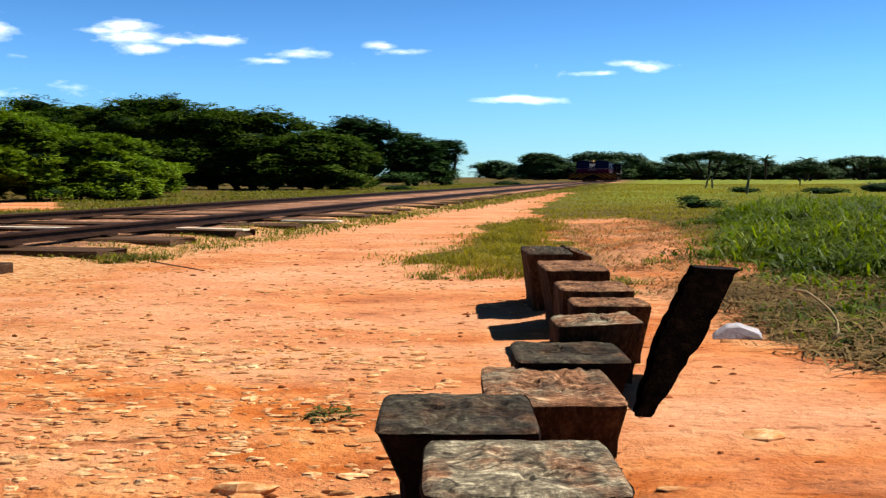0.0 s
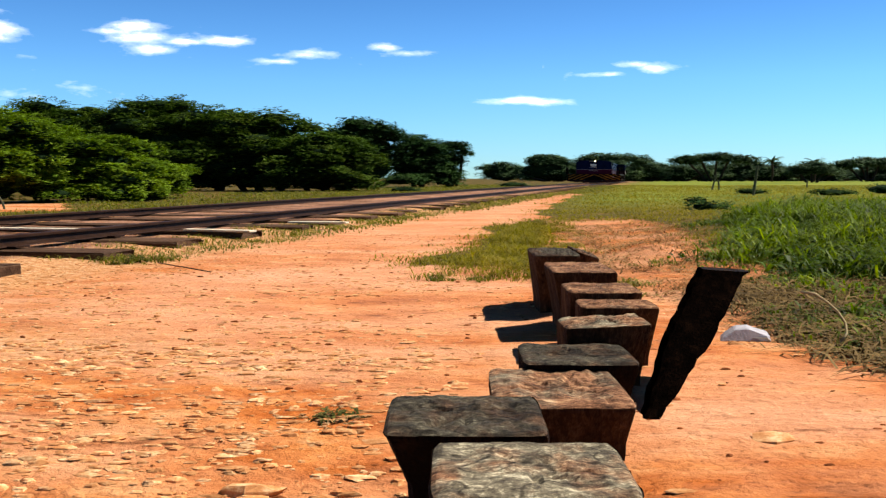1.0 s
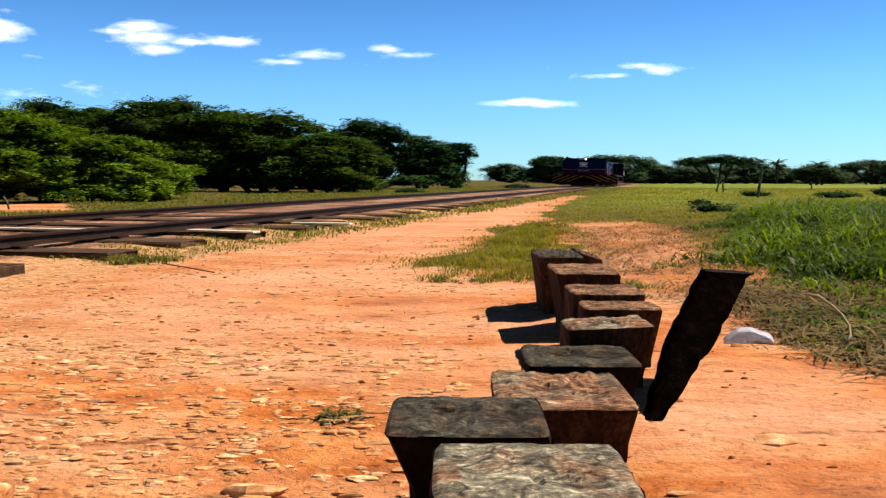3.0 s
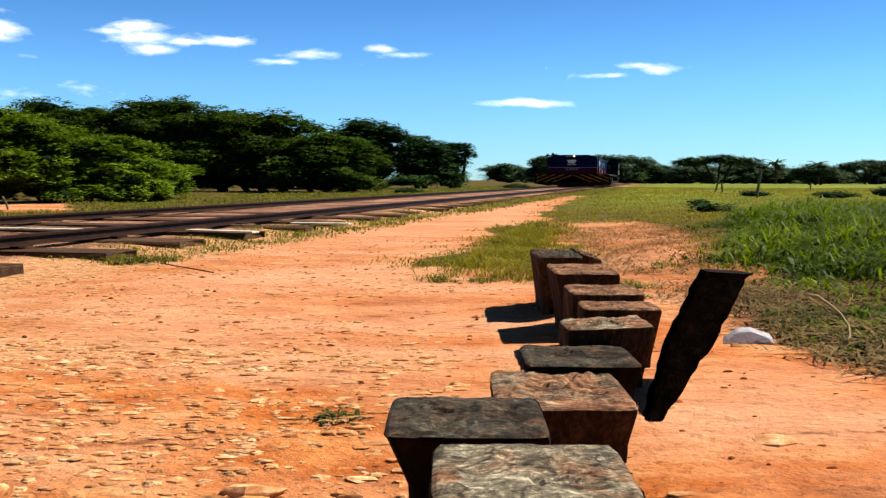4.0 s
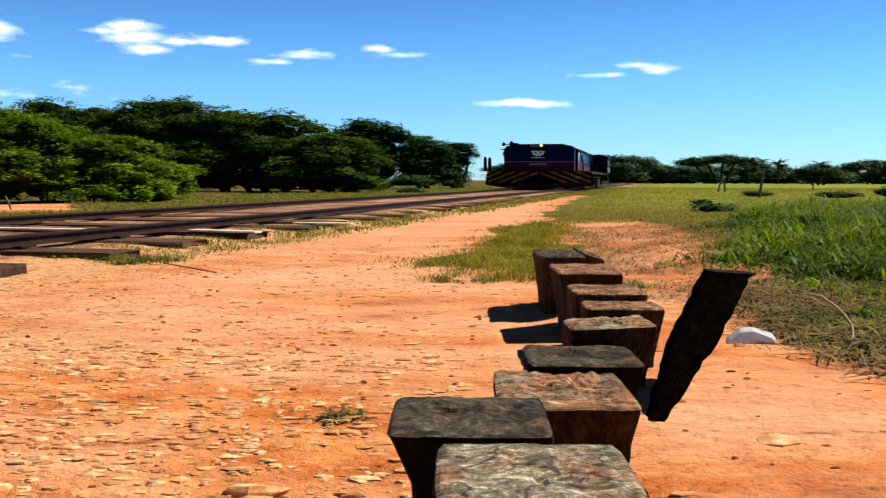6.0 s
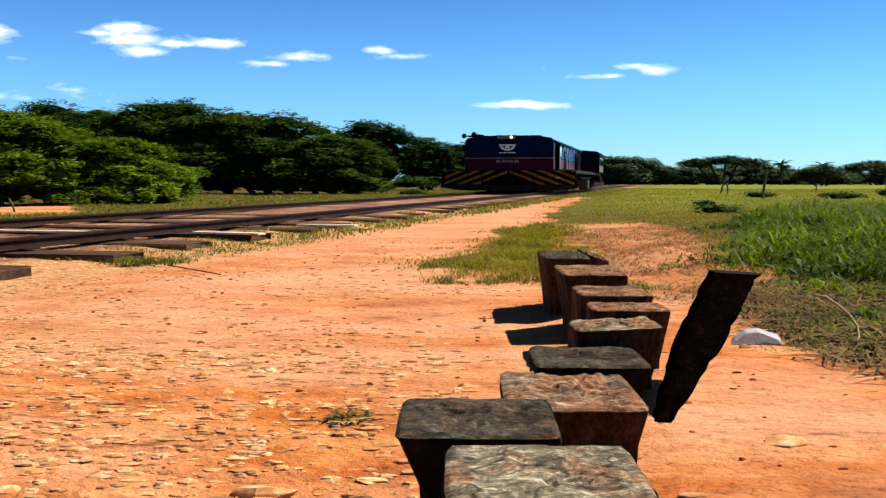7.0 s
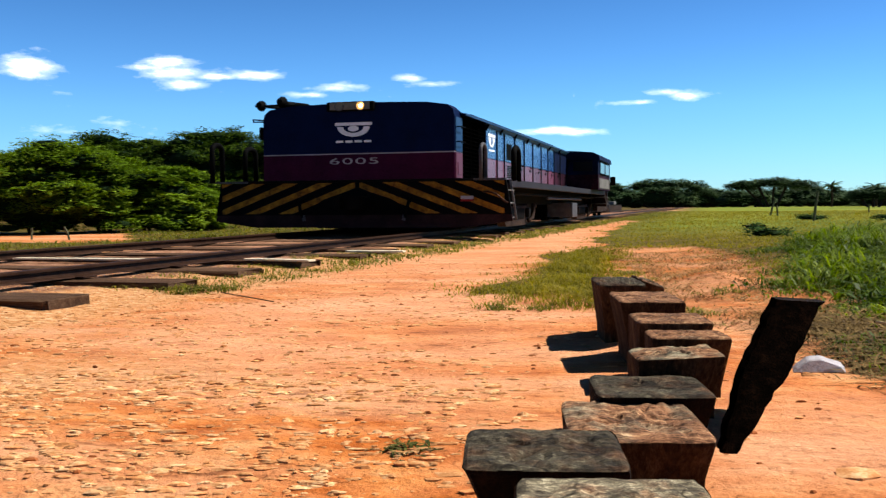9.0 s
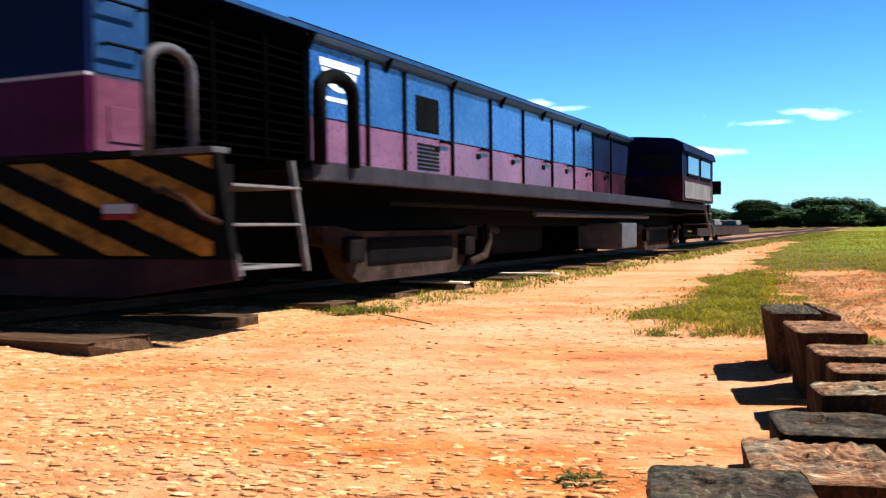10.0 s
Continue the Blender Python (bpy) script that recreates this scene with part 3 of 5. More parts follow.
def build_loco():
    loco = new("locomotive")
    tagged(loco, "dark blue and maroon diesel locomotive with a lit headlamp", "locomotive")
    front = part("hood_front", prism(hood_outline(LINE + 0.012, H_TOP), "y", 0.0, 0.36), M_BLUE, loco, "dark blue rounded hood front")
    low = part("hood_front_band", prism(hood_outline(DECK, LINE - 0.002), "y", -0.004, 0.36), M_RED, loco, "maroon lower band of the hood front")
    part("stripe_line", prism(hood_outline(LINE - 0.002, LINE + 0.012), "y", -0.008, 0.362), M_DULL, loco, "thin grey-white dividing line")
    # side plates of the front corner, a tone between front and doors
    for side in (-1, 1):
        x0, x1 = sorted((side * (W + 0.002), side * (W + 0.012)))
        part("corner_panel", box(x0, x1, 0.03, 0.34, LINE + 0.014, H_EDGE), M_CORNER_BLUE, loco)
        part("corner_panel", box(x0, x1, 0.03, 0.34, DECK + 0.01, LINE - 0.004), M_CORNER_RED, loco)
        part("access_plate", box(*sorted((side * (W + 0.012), side * (W + 0.02))), 0.1, 0.3, DECK + 0.05, DECK + 0.2, 0.003), M_CORNER_RED, loco)
        for z in (1.22, 1.40):
            part("grab_iron", tube([(side * (W + 0.01), 0.06, z), (side * (W + 0.06), 0.06, z), (side * (W + 0.06), 0.28, z), (side * (W + 0.01), 0.28, z)], 0.008, 6), M_BLACK, loco)
    # radiator section; the shade of its recess is in the black
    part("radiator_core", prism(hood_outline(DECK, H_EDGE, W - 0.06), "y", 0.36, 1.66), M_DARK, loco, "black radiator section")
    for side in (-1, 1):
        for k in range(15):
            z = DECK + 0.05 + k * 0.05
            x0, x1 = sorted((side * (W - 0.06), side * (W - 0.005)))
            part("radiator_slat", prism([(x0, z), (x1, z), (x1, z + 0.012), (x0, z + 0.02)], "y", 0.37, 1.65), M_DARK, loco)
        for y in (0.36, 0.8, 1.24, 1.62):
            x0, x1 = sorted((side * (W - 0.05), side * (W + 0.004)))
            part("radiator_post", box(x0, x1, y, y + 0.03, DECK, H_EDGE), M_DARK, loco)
    eave = 1.562
    arch = [(W + 0.062, eave), (W + 0.062, eave + 0.014), (W - 0.05, eave + 0.05), (0.7, H_TOP - 0.04), (0, H_TOP - 0.025)]
    roof = part("roof", prism([(-x, z) for x, z in arch[:-1]] + [(0, H_TOP - 0.025)] + arch[-2::-1], "y", 0.30, HOOD_END), M_BLUE, loco, "blue low-arched hood roof with overhanging eaves")
    for side in (-1, 1):
        lip = [(side * (W + 0.003), H_EDGE + 0.008), (side * (W + 0.06), eave - 0.002), (side * (W - 0.02), eave - 0.002)]
        part("soffit", prism(lip, "y", 1.68, HOOD_END), M_SOFFIT, roof, "pale blue soffit under the eaves")
        # edge a lighter blue than the roof, a painted sky glint
        part("eave_edge", box(*sorted((side * (W + 0.056), side * (W + 0.070))), 0.3, HOOD_END, eave - 0.006, eave + 0.02), M_CORNER_BLUE, roof)
    part("radiator_hatch", box(-0.85, 0.85, 0.5, 1.6, H_TOP - 0.06, H_TOP + 0.03, 0.02), M_BLUE, loco)
    part("hood_core", prism(hood_outline(DECK, H_EDGE, W - 0.012), "y", 1.66, HOOD_END), M_BLACK, loco)
    seams = [1.67, 2.34, 2.86, 3.66, 4.45, 5.25, 6.1, 6.85, 7.6, 8.4, 9.38]
    for side in (-1, 1):
        for k, (a, b) in enumerate(zip(seams, seams[1:])):
            x0, x1 = sorted((side * (W - 0.012), side * (W + 0.008)))
            up = part("hood_door", box(x0, x1, a + 0.012, b - 0.012, LINE + 0.006, H_EDGE - 0.006, 0.005), M_SIDE_BLUE if k < 8 else M_GRIMY_SHADED_BLUE, loco, "blue upper hood door in a sunlit tone" if k < 8 else "grimy dark blue upper hood door")
            dn = part("hood_door", box(x0, x1, a + 0.012, b - 0.012, DECK + 0.015, LINE, 0.005), M_SIDE_RED if k < 8 else M_GRIMY_SHADED_RED, loco, "pinkish red lower hood door in a sunlit tone" if k < 8 else "grimy dark maroon lower hood door")
            part("door_seam", box(*sorted((side * (W + 0.0), side * (W + 0.022))), b - 0.016, b + 0.016, DECK + 0.01, H_EDGE - 0.01), M_BLACK, loco)
            if k > 1:
                part("handle", tube([(side * (W + 0.005), b - 0.22, LINE - 0.01), (side * (W + 0.04), b - 0.22, LINE - 0.01), (side * (W + 0.04), b - 0.06, LINE - 0.01), (side * (W + 0.005), b - 0.06, LINE - 0.01)], 0.011, 6), M_BLACK, dn)
                part("latch", box(*sorted((side * (W + 0.006), side * (W + 0.02))), b - 0.3, b - 0.24, LINE - 0.09, LINE - 0.05), M_BLACK, dn)
        # vent window and louvre in the third bay
        x0, x1 = sorted((side * (W + 0.004), side * (W + 0.014)))
        part("vent_window", box(x0, x1, 3.04, 3.42, 1.13, 1.38, 0.006), M_BLACK, loco, "dark vent opening")
        for k in range(7):
            part("louvre_slat", box(x0, x1, 3.06, 3.42, 0.86 + k * 0.028, 0.876 + k * 0.028), M_FRAME, loco)
        # painted mark behind the radiator, as plain shapes
        xm0, xm1 = sorted((side * (W + 0.008), side * (W + 0.012)))
        part("mark_bar", box(xm0, xm1, 1.78, 2.24, 1.40, 1.445), M_WHITE, loco)
        part("mark_bowl", prism([(2.0 + 0.2 * math.cos(a), 1.39 + 0.13 * math.sin(a)) for a in np.linspace(math.pi, math.tau, 11)], "x", xm0, xm1), M_WHITE, loco)
        part("mark_ring", disc((side * (W + 0.0125), 2.0, 1.345), "x", 0.055, 0.004), M_SIDE_BLUE, loco)
        part("mark_line", box(xm0, xm1, 1.82, 2.2, 1.2, 1.225), M_WHITE, loco)
        # strip added for the band of reflected light below the eaves
        part("eave_strip", box(*sorted((side * (W + 0.0), side * (W + 0.018))), 1.66, HOOD_END, H_EDGE - 0.008, H_EDGE + 0.008), M_TUBE, loco, "pale strip under the roof edge")
        # stays under the eaves
        for y in (1.66, 2.6, 3.66, 4.7, 5.8, 7.0, 8.2):
            part("eave_bracket", prism([(side * (W + 0.004), H_EDGE - 0.05), (side * (W + 0.02), H_EDGE - 0.05), (side * (W + 0.062), eave - 0.004), (side * (W + 0.004), eave - 0.03)], "y", y - 0.012, y + 0.012), M_BLACK, loco)
        part("roof_rail", tube([(side * 1.0, 1.9, H_TOP - 0.015), (side * 1.0, 9.2, H_TOP - 0.015)], 0.012, 6), M_BLACK, loco)
    for y, x in ((2.6, 0.55), (3.7, 0.5), (4.05, 0.45), (4.3, 0.6), (6.4, 0.5), (8.0, 0.5)):
        part("lifting_eye", tube([(x, y, H_TOP - 0.06), (x, y, H_TOP + 0.035), (x, y + 0.1, H_TOP + 0.05), (x, y + 0.14, H_TOP - 0.06)], 0.016, 6), M_BLACK, loco)
    part("exhaust_stack", box(-0.25, 0.25, 4.6, 5.2, H_TOP - 0.05, H_TOP + 0.06, 0.02), M_BLACK, loco)
    # headlamps
    lamp = part("headlamp_box", box(-0.38, 0.25, -0.05, 0.1, 1.625, 1.742, 0.02), M_BLACK, loco, "black twin headlamp housing")
    lit = part("headlamp", disc((0.08, -0.058, 1.683), "y", 0.05, 0.03), M_LAMP, lamp, "lit amber headlamp")
    part("bulb", disc((0.09, -0.076, 1.683), "y", 0.018, 0.01), M_BULB, lit)
    part("lamp_surround", box(-0.33, 0.20, -0.056, -0.048, 1.64, 1.728, 0.003), M_LAMP_DIM, lamp)
    part("headlamp", disc((-0.2, -0.058, 1.683), "y", 0.05, 0.03), M_LAMP_DIM, lamp, "dull unlit headlamp")
    for x in (0.08, -0.2):
        part("lamp_rim", tube([(x + 0.058 * math.cos(a), -0.06, 1.683 + 0.052 * math.sin(a)) for a in np.linspace(0, math.tau, 17)], 0.008, 6), M_TUBE, lamp)
    # mark and number on the front
    cx = -0.035
    bowl = [(cx + 0.215 * math.cos(a), 1.432 + 0.125 * math.sin(a)) for a in np.linspace(math.pi, math.tau, 17)]
    mark = part("mark", prism(bowl, "y", -0.006, 0.004), M_WHITE, loco, "pale bowl-shaped painted mark")
    part("mark_bar", box(cx - 0.245, cx + 0.245, -0.006, 0.004, 1.447, 1.485), M_WHITE, mark)
    ring = [(cx + 0.135 * math.cos(a), 1.433 + 0.078 * math.sin(a)) for a in np.linspace(math.pi, math.tau, 17)]
    part("mark_ring", prism(ring, "y", -0.009, -0.005), M_BLUE, mark)
    part("mark_dot", prism([(cx + 0.072 * math.cos(a), 1.408 + 0.036 * math.sin(a)) for a in np.linspace(0, math.tau, 21)[:-1]], "y", -0.012, -0.008), M_WHITE, mark)
    for k in range(4):
        x = -0.27 + k * 0.125
        part("mark_bar", box(x, x + 0.095, -0.006, 0.002, 1.235, 1.262), M_WHITE, loco)
    cu = bpy.data.curves.new("fleet_number", "FONT")
    cu.body, cu.size, cu.align_x, cu.align_y, cu.extrude, cu.space_character = "6005", 0.135, "CENTER", "CENTER", 0.002, 1.12
    cu.materials.append(M_DULL)
    num = new("fleet_number", cu)
    num.parent, num.matrix_local = loco, pose(-0.03, -0.009, 1.0, 90, 0, 0) @ Matrix.Diagonal((2.3, 0.82, 1, 1))
    # horns, mirror bracket
    for x, y, z, r in ((-1.30, -0.02, 1.735, 0.07), (-1.02, 0.0, 1.775, 0.075), (-0.96, 0.1, 1.725, 0.07)):
        horn = part("horn", disc((x, y, z), "y", r, 0.09, 18, None, 0.04), M_BLACK, loco, "black air horn")
        part("horn_pipe", tube([(x, y + 0.04, z), (x + 0.2, y + 0.4, z - 0.01), (-0.75, y + 0.42, 1.70)], 0.02, 8), M_BLACK, horn)
    part("horn_bracket", tube([(-1.38, 0.0, 1.73), (-1.0, 0.02, 1.735), (-0.6, 0.05, 1.71)], 0.014, 6), M_BLACK, loco)
    part("mirror_bracket", tube([(-W, 0.02, 1.55), (-W - 0.15, 0.0, 1.56), (-W - 0.14, 0.0, 1.53), (-W, 0.02, 1.53)], 0.009, 6), M_BLACK, loco)
    part("mirror", box(-W - 0.05, -W - 0.005, -0.02, 0.03, 1.30, 1.46, 0.008), M_BLACK, loco)
    # front platform, pilot and chevrons
    P = 1.9
    part("front_deck", box(-1.5, 1.5, 0.0, 0.34, DECK - 0.03, DECK, 0.006), M_FRAME, loco)
    for x0, x1 in ((-P - 0.12, -1.5), (1.5, P)):
        part("deck_corner", box(x0, x1, 0.0, 0.10, DECK - 0.026, DECK - 0.002, 0.004), M_TUBE, loco, "pale worn corner of the front deck")
    pilot = part("pilot", prism([(-P - 0.07, 0.33), (P + 0.07, 0.33), (P, DECK - 0.03), (-P, DECK - 0.03)], "y", 0.02, 0.06), M_BLACK, loco, "black pilot sheet with yellow chevrons")
    m, top, low_z = 0.38, DECK - 0.035, 0.345
    for side in (-1, 1):
        for k in range(-2, 8):
            c = -0.14 + k * 0.47
            poly = []
            # band between two slanting lines, cut to the sheet
            for z in (top, low_z):
                for w in ((0.0, 0.20) if z == top else (0.20, 0.0)):
                    poly.append([c + w + (top - z) / m, z])
            cut = clip(poly, 0.03, P - 0.02, low_z, top)
            if len(cut) > 2:
                part("chevron", prism([(side * x, z) for x, z in cut], "y", 0.014, 0.021), M_YELLOW, pilot, "worn yellow warning chevron")
    part("plough", prism([(-P - 0.07, 0.33), (P + 0.07, 0.33), (P + 0.08, 0.25), (P - 0.5, 0.17), (-P + 0.5, 0.17), (-P - 0.08, 0.25)], "y", 0.024, 0.06), M_PLOUGH, loco, "dull red-brown plough sheet")
    part("buffer_beam", box(-1.44, 1.44, 0.06, 0.34, 0.45, DECK - 0.03), M_FRAME, loco)
    cup = part("coupler", box(-0.16, 0.16, -0.22, 0.05, 0.4, 0.56, 0.04), M_BLACK, loco, "black steel knuckle coupler")
    part("knuckle", prism([(0.02, -0.40), (0.2, -0.36), (0.2, -0.20), (-0.18, -0.20), (-0.2, -0.32), (-0.1, -0.34), (-0.08, -0.27), (0.02, -0.27)], "z", 0.4, 0.56), M_BLACK, cup)
    part("coupler_pocket", prism([(-0.80, 0.335), (0.80, 0.335), (0.44, 0.53), (0.16, 0.62), (-0.16, 0.62), (-0.44, 0.53)], "y", 0.006, 0.02), M_BLACK, loco)
    for x in (-0.75, 0.7):
        hose = part("brake_hose", tube([(x, 0.03, 0.52), (x, -0.08, 0.48), (x * 0.97, -0.1, 0.38), (x * 0.93, -0.08, 0.3)], 0.022, 8), M_BLACK, loco)
        part("hose_end", tube([(x * 0.93, -0.08, 0.33), (x * 0.91, -0.08, 0.26)], 0.022, 8), M_TUBE, hose)
    plate = part("marker_plate", box(1.34, 1.50, 0.0, 0.02, 0.515, 0.555, 0.004), M_DULL, loco, "small pale marker plate")
    part("plate_band", box(1.34, 1.50, 0.0, 0.02, 0.490, 0.513, 0.003), M_SIGNAL_RED, plate, "red lower half of the plate")
    part("corner_hose", tube([(1.62, 0.0, 0.60), (1.70, -0.05, 0.605), (1.80, -0.06, 0.57), (1.88, -0.04, 0.50), (1.92, 0.02, 0.47)], 0.012, 8), M_RAIL, loco, "rusty bent air hose at the corner", True)
    # steps, handrails
    for side in (-1, 1):
        for y0, y1 in ((0.10, 0.66), (CAB_END + 0.02, CAB_END + 0.4)):
            step = part("steps", box(*sorted((side * 1.45, side * 1.5)), y0, y1, 0.27, DECK - 0.02), M_BLACK, loco, "black step well with pale treads")
            for z in (0.28, 0.46, 0.62):
                part("tread", box(*sorted((side * 1.5, side * 1.88)), y0 + 0.05, y1 - 0.02, z, z + 0.012, 0.003), M_EDGE, step, "worn pale-edged step tread")
            for y, slant in ((y0 + 0.05, -0.09), (y1 - 0.02, -0.01)):
                bm = prism([(side * 1.815, DECK - 0.02), (side * 1.845, DECK - 0.02), (side * 1.915, 0.26), (side * 1.89, 0.26)], "y", y, y + 0.014)
                for v in bm.verts:
                    v.co.y += slant if v.co.z > 0.5 else 0.0
                part("stringer", bm, M_EDGE, step)
        for y0, y1, mt, hx in ((-0.02, 0.25, M_TUBE, 1.60), (0.90, 1.22, M_BLACK, 1.82)):
            if side < 0:
                hx = 2.0
            arc = [((y0 + y1) / 2 - (y1 - y0) / 2 * math.cos(a), (1.10 if side > 0 else 1.17) + 0.085 * math.sin(a)) for a in np.linspace(0, math.pi, 9)]
            pts = [(side * hx, y0, DECK - 0.02)] + [(side * hx, y, z) for y, z in arc] + [(side * hx, y1, DECK - 0.02)]
            part("handrail", tube(pts, 0.022 if y0 < 0 and side > 0 else 0.036, 10), mt if side > 0 else M_BLACK, loco, "hooped tubular handrail", True)
    # sill, walkway and underframe; the shade beneath is in their black
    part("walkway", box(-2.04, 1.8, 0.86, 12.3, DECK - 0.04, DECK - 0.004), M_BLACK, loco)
    for side in (-1, 1):
        part("sill", box(*sorted((side * 1.74, side * 1.81)), 0.86, 12.3, 0.675, DECK, 0.008), M_SILL, loco, "dusty grey side sill")
        part("air_pipe", tube([(side * 1.6, 2.0, 0.60), (side * 1.6, 11.5, 0.60)], 0.022, 8), M_FRAME, loco)
        part("air_pipe", tube([(side * 1.68, 4.4, 0.55), (side * 1.68, 8.6, 0.55)], 0.02, 8), M_TUBE, loco)
        part("battery_box", box(*sorted((side * 1.2, side * 1.7)), 7.25, 7.95, 0.2, 0.48, 0.02), M_TUBE, loco, "dull grey equipment box")
        part("air_tank", tube([(side * 1.35, 8.0, 0.40), (side * 1.35, 8.7, 0.40)], 0.13, 14), M_TRUCK, loco)
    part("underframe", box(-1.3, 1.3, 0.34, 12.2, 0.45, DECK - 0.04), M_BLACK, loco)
    # added block: closes the gap below and stands in for shade
    part("traction_equipment", box(-0.78, 0.78, 0.5, 12.0, 0.15, 0.46, 0.03), M_DARK, loco, "black block standing in for the shade between the trucks")
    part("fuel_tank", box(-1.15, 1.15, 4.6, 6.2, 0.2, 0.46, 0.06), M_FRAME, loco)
    part("rear_beam", box(-1.85, 1.85, 12.2, 12.35, 0.4, DECK), M_PLOUGH, loco)
    part("rear_coupler", box(-0.15, 0.15, 12.35, 12.75, 0.4, 0.55, 0.03), M_FRAME, loco)
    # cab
    # the shade on the cab front is put into its dark paint
    cab = part("cab", prism(hood_outline(DECK, H_TOP, CAB_W, 1.40, 1.59), "y", HOOD_END, CAB_END), M_GRIMY_SHADED_BLUE, loco, "blue full-width driver's cab in a shade-dark tone")
    part("cab_roof", prism(hood_outline(1.40, H_TOP, CAB_W + 0.04, 1.42, 1.62), "y", HOOD_END - 0.05, CAB_END + 0.05), M_GRIMY_SHADED_BLUE, cab)
    part("cab_band", prism([(-CAB_W - 0.006, DECK), (CAB_W + 0.006, DECK), (CAB_W + 0.006, LINE), (-CAB_W - 0.006, LINE)], "y", HOOD_END - 0.006, CAB_END + 0.006), M_GRIMY_SHADED_RED, cab, "maroon lower band of the cab")
    for side in (-1, 1):
        for y0, y1 in ((9.75, 10.55), (10.75, 11.55)):
            win = part("cab_window", box(*sorted((side * (CAB_W + 0.0), side * (CAB_W + 0.018))), y0, y1, 1.12, 1.36, 0.005), M_GLASS, cab, "dark cab side window")
            for z in (1.10, 1.36):
                part("window_frame", box(*sorted((side * (CAB_W + 0.0), side * (CAB_W + 0.03))), y0 - 0.03, y1 + 0.03, z, z + 0.025), M_BLACK, win)
        part("cab_panel", box(*sorted((side * (CAB_W + 0.007), side * (CAB_W + 0.02))), 9.5, 11.7, 0.80, 1.02, 0.004), M_LOAD, cab, "pale panel below the cab window")
        part("front_window", box(*sorted((side * 1.42, side * 1.83)), HOOD_END - 0.02, HOOD_END, 1.17, 1.37, 0.005), M_SHADE_PANE, cab, "cab front window in a shade-dark colour")
        part("cab_mirror", box(*sorted((side * (CAB_W + 0.04), side * (CAB_W + 0.16))), 11.6, 11.66, 0.9, 1.1, 0.01), M_BLACK, cab)
    part("cab_rear_window", box(-1.2, 1.2, CAB_END, CAB_END + 0.012, 1.16, 1.36), M_GLASS, cab)
    # trucks and wheels
    for y0 in (1.4, 8.75):
        truck = part("truck", box(-0.9, 0.9, y0 + 0.4, y0 + 1.7, 0.3, 0.45), M_FRAME, loco, "dusty cast truck")
        for side in (-1, 1):
            x0, x1 = sorted((side * 1.42, side * 1.54))
            cradle = [(y0 - 0.02, 0.46), (y0 + 0.12, 0.46), (y0 + 0.34, 0.43), (y0 + 1.76, 0.43), (y0 + 1.98, 0.46), (y0 + 2.12, 0.46), (y0 + 2.12, 0.36), (y0 + 1.95, 0.34), (y0 + 1.86, 0.20), (y0 + 1.74, 0.14), (y0 + 0.36, 0.14), (y0 + 0.24, 0.20), (y0 + 0.15, 0.34), (y0 - 0.02, 0.36)]
            part("side_frame", prism(cradle, "x", x0, x1), M_TRUCK, truck, "dusty red-brown cast truck side frame")
            # black insert in place of the shaded opening in the side frame
            part("spring_nest", box(*sorted((side * 1.45, side * 1.552)), y0 + 0.44, y0 + 1.66, 0.225, 0.40, 0.03), M_BLACK, truck)
            for ya in (y0 + 0.25, y0 + 1.85):
                part("axle_box", box(*sorted((side * 1.53, side * 1.60)), ya - 0.09, ya + 0.09, 0.25, 0.40, 0.03), M_FRAME, truck)
            part("brake_lever", tube([(side * 1.57, y0 + 1.9, 0.20), (side * 1.58, y0 + 2.16, 0.24), (side * 1.58, y0 + 2.24, 0.36), (side * 1.58, y0 + 2.20, 0.45), (side * 1.58, y0 + 2.40, 0.42)], 0.03, 8), M_TRUCK, truck, "dusty bent brake rigging", True)
    wheels = []
    for y in (1.65, 3.25, 9.0, 10.6):
        bm = bmesh.new()
        tube([(-1.3, 0, 0), (1.3, 0, 0)], 0.06, 10, bm)
        for side in (-1, 1):
            disc((side * HALF_GAUGE, 0, 0), "x", 0.205, 0.10, 24, bm)
            disc((side * (HALF_GAUGE - 0.06), 0, 0), "x", 0.225, 0.025, 24, bm)
            disc((side * (HALF_GAUGE + 0.06), 0, 0), "x", 0.09, 0.03, 12, bm)
            for k in range(6):
                a = k * math.tau / 6
                disc((side * (HALF_GAUGE + 0.052), 0.14 * math.cos(a), 0.14 * math.sin(a)), "x", 0.03, 0.012, 8, bm)
        w = part("wheelset", bm, M_FRAME, loco, "dark steel wheelset")
        wheels.append((w, y))
    return loco, wheels


def clip(poly, x0, x1, z0, z1):
    """Cuts a polygon to a rectangle."""
    for axis, bound, sign in ((0, x0, 1), (0, x1, -1), (1, z0, 1), (1, z1, -1)):
        out = []
        for i, p in enumerate(poly):
            q = poly[(i + 1) % len(poly)]
            a, b = sign * (p[axis] - bound), sign * (q[axis] - bound)
            if a >= 0:
                out.append(p)
            if a * b < 0:
                t = a / (a - b)
                out.append([p[0] + (q[0] - p[0]) * t, p[1] + (q[1] - p[1]) * t])
        poly = out
        if not poly:
            return []
    return poly


loco, loco_wheels = build_loco()


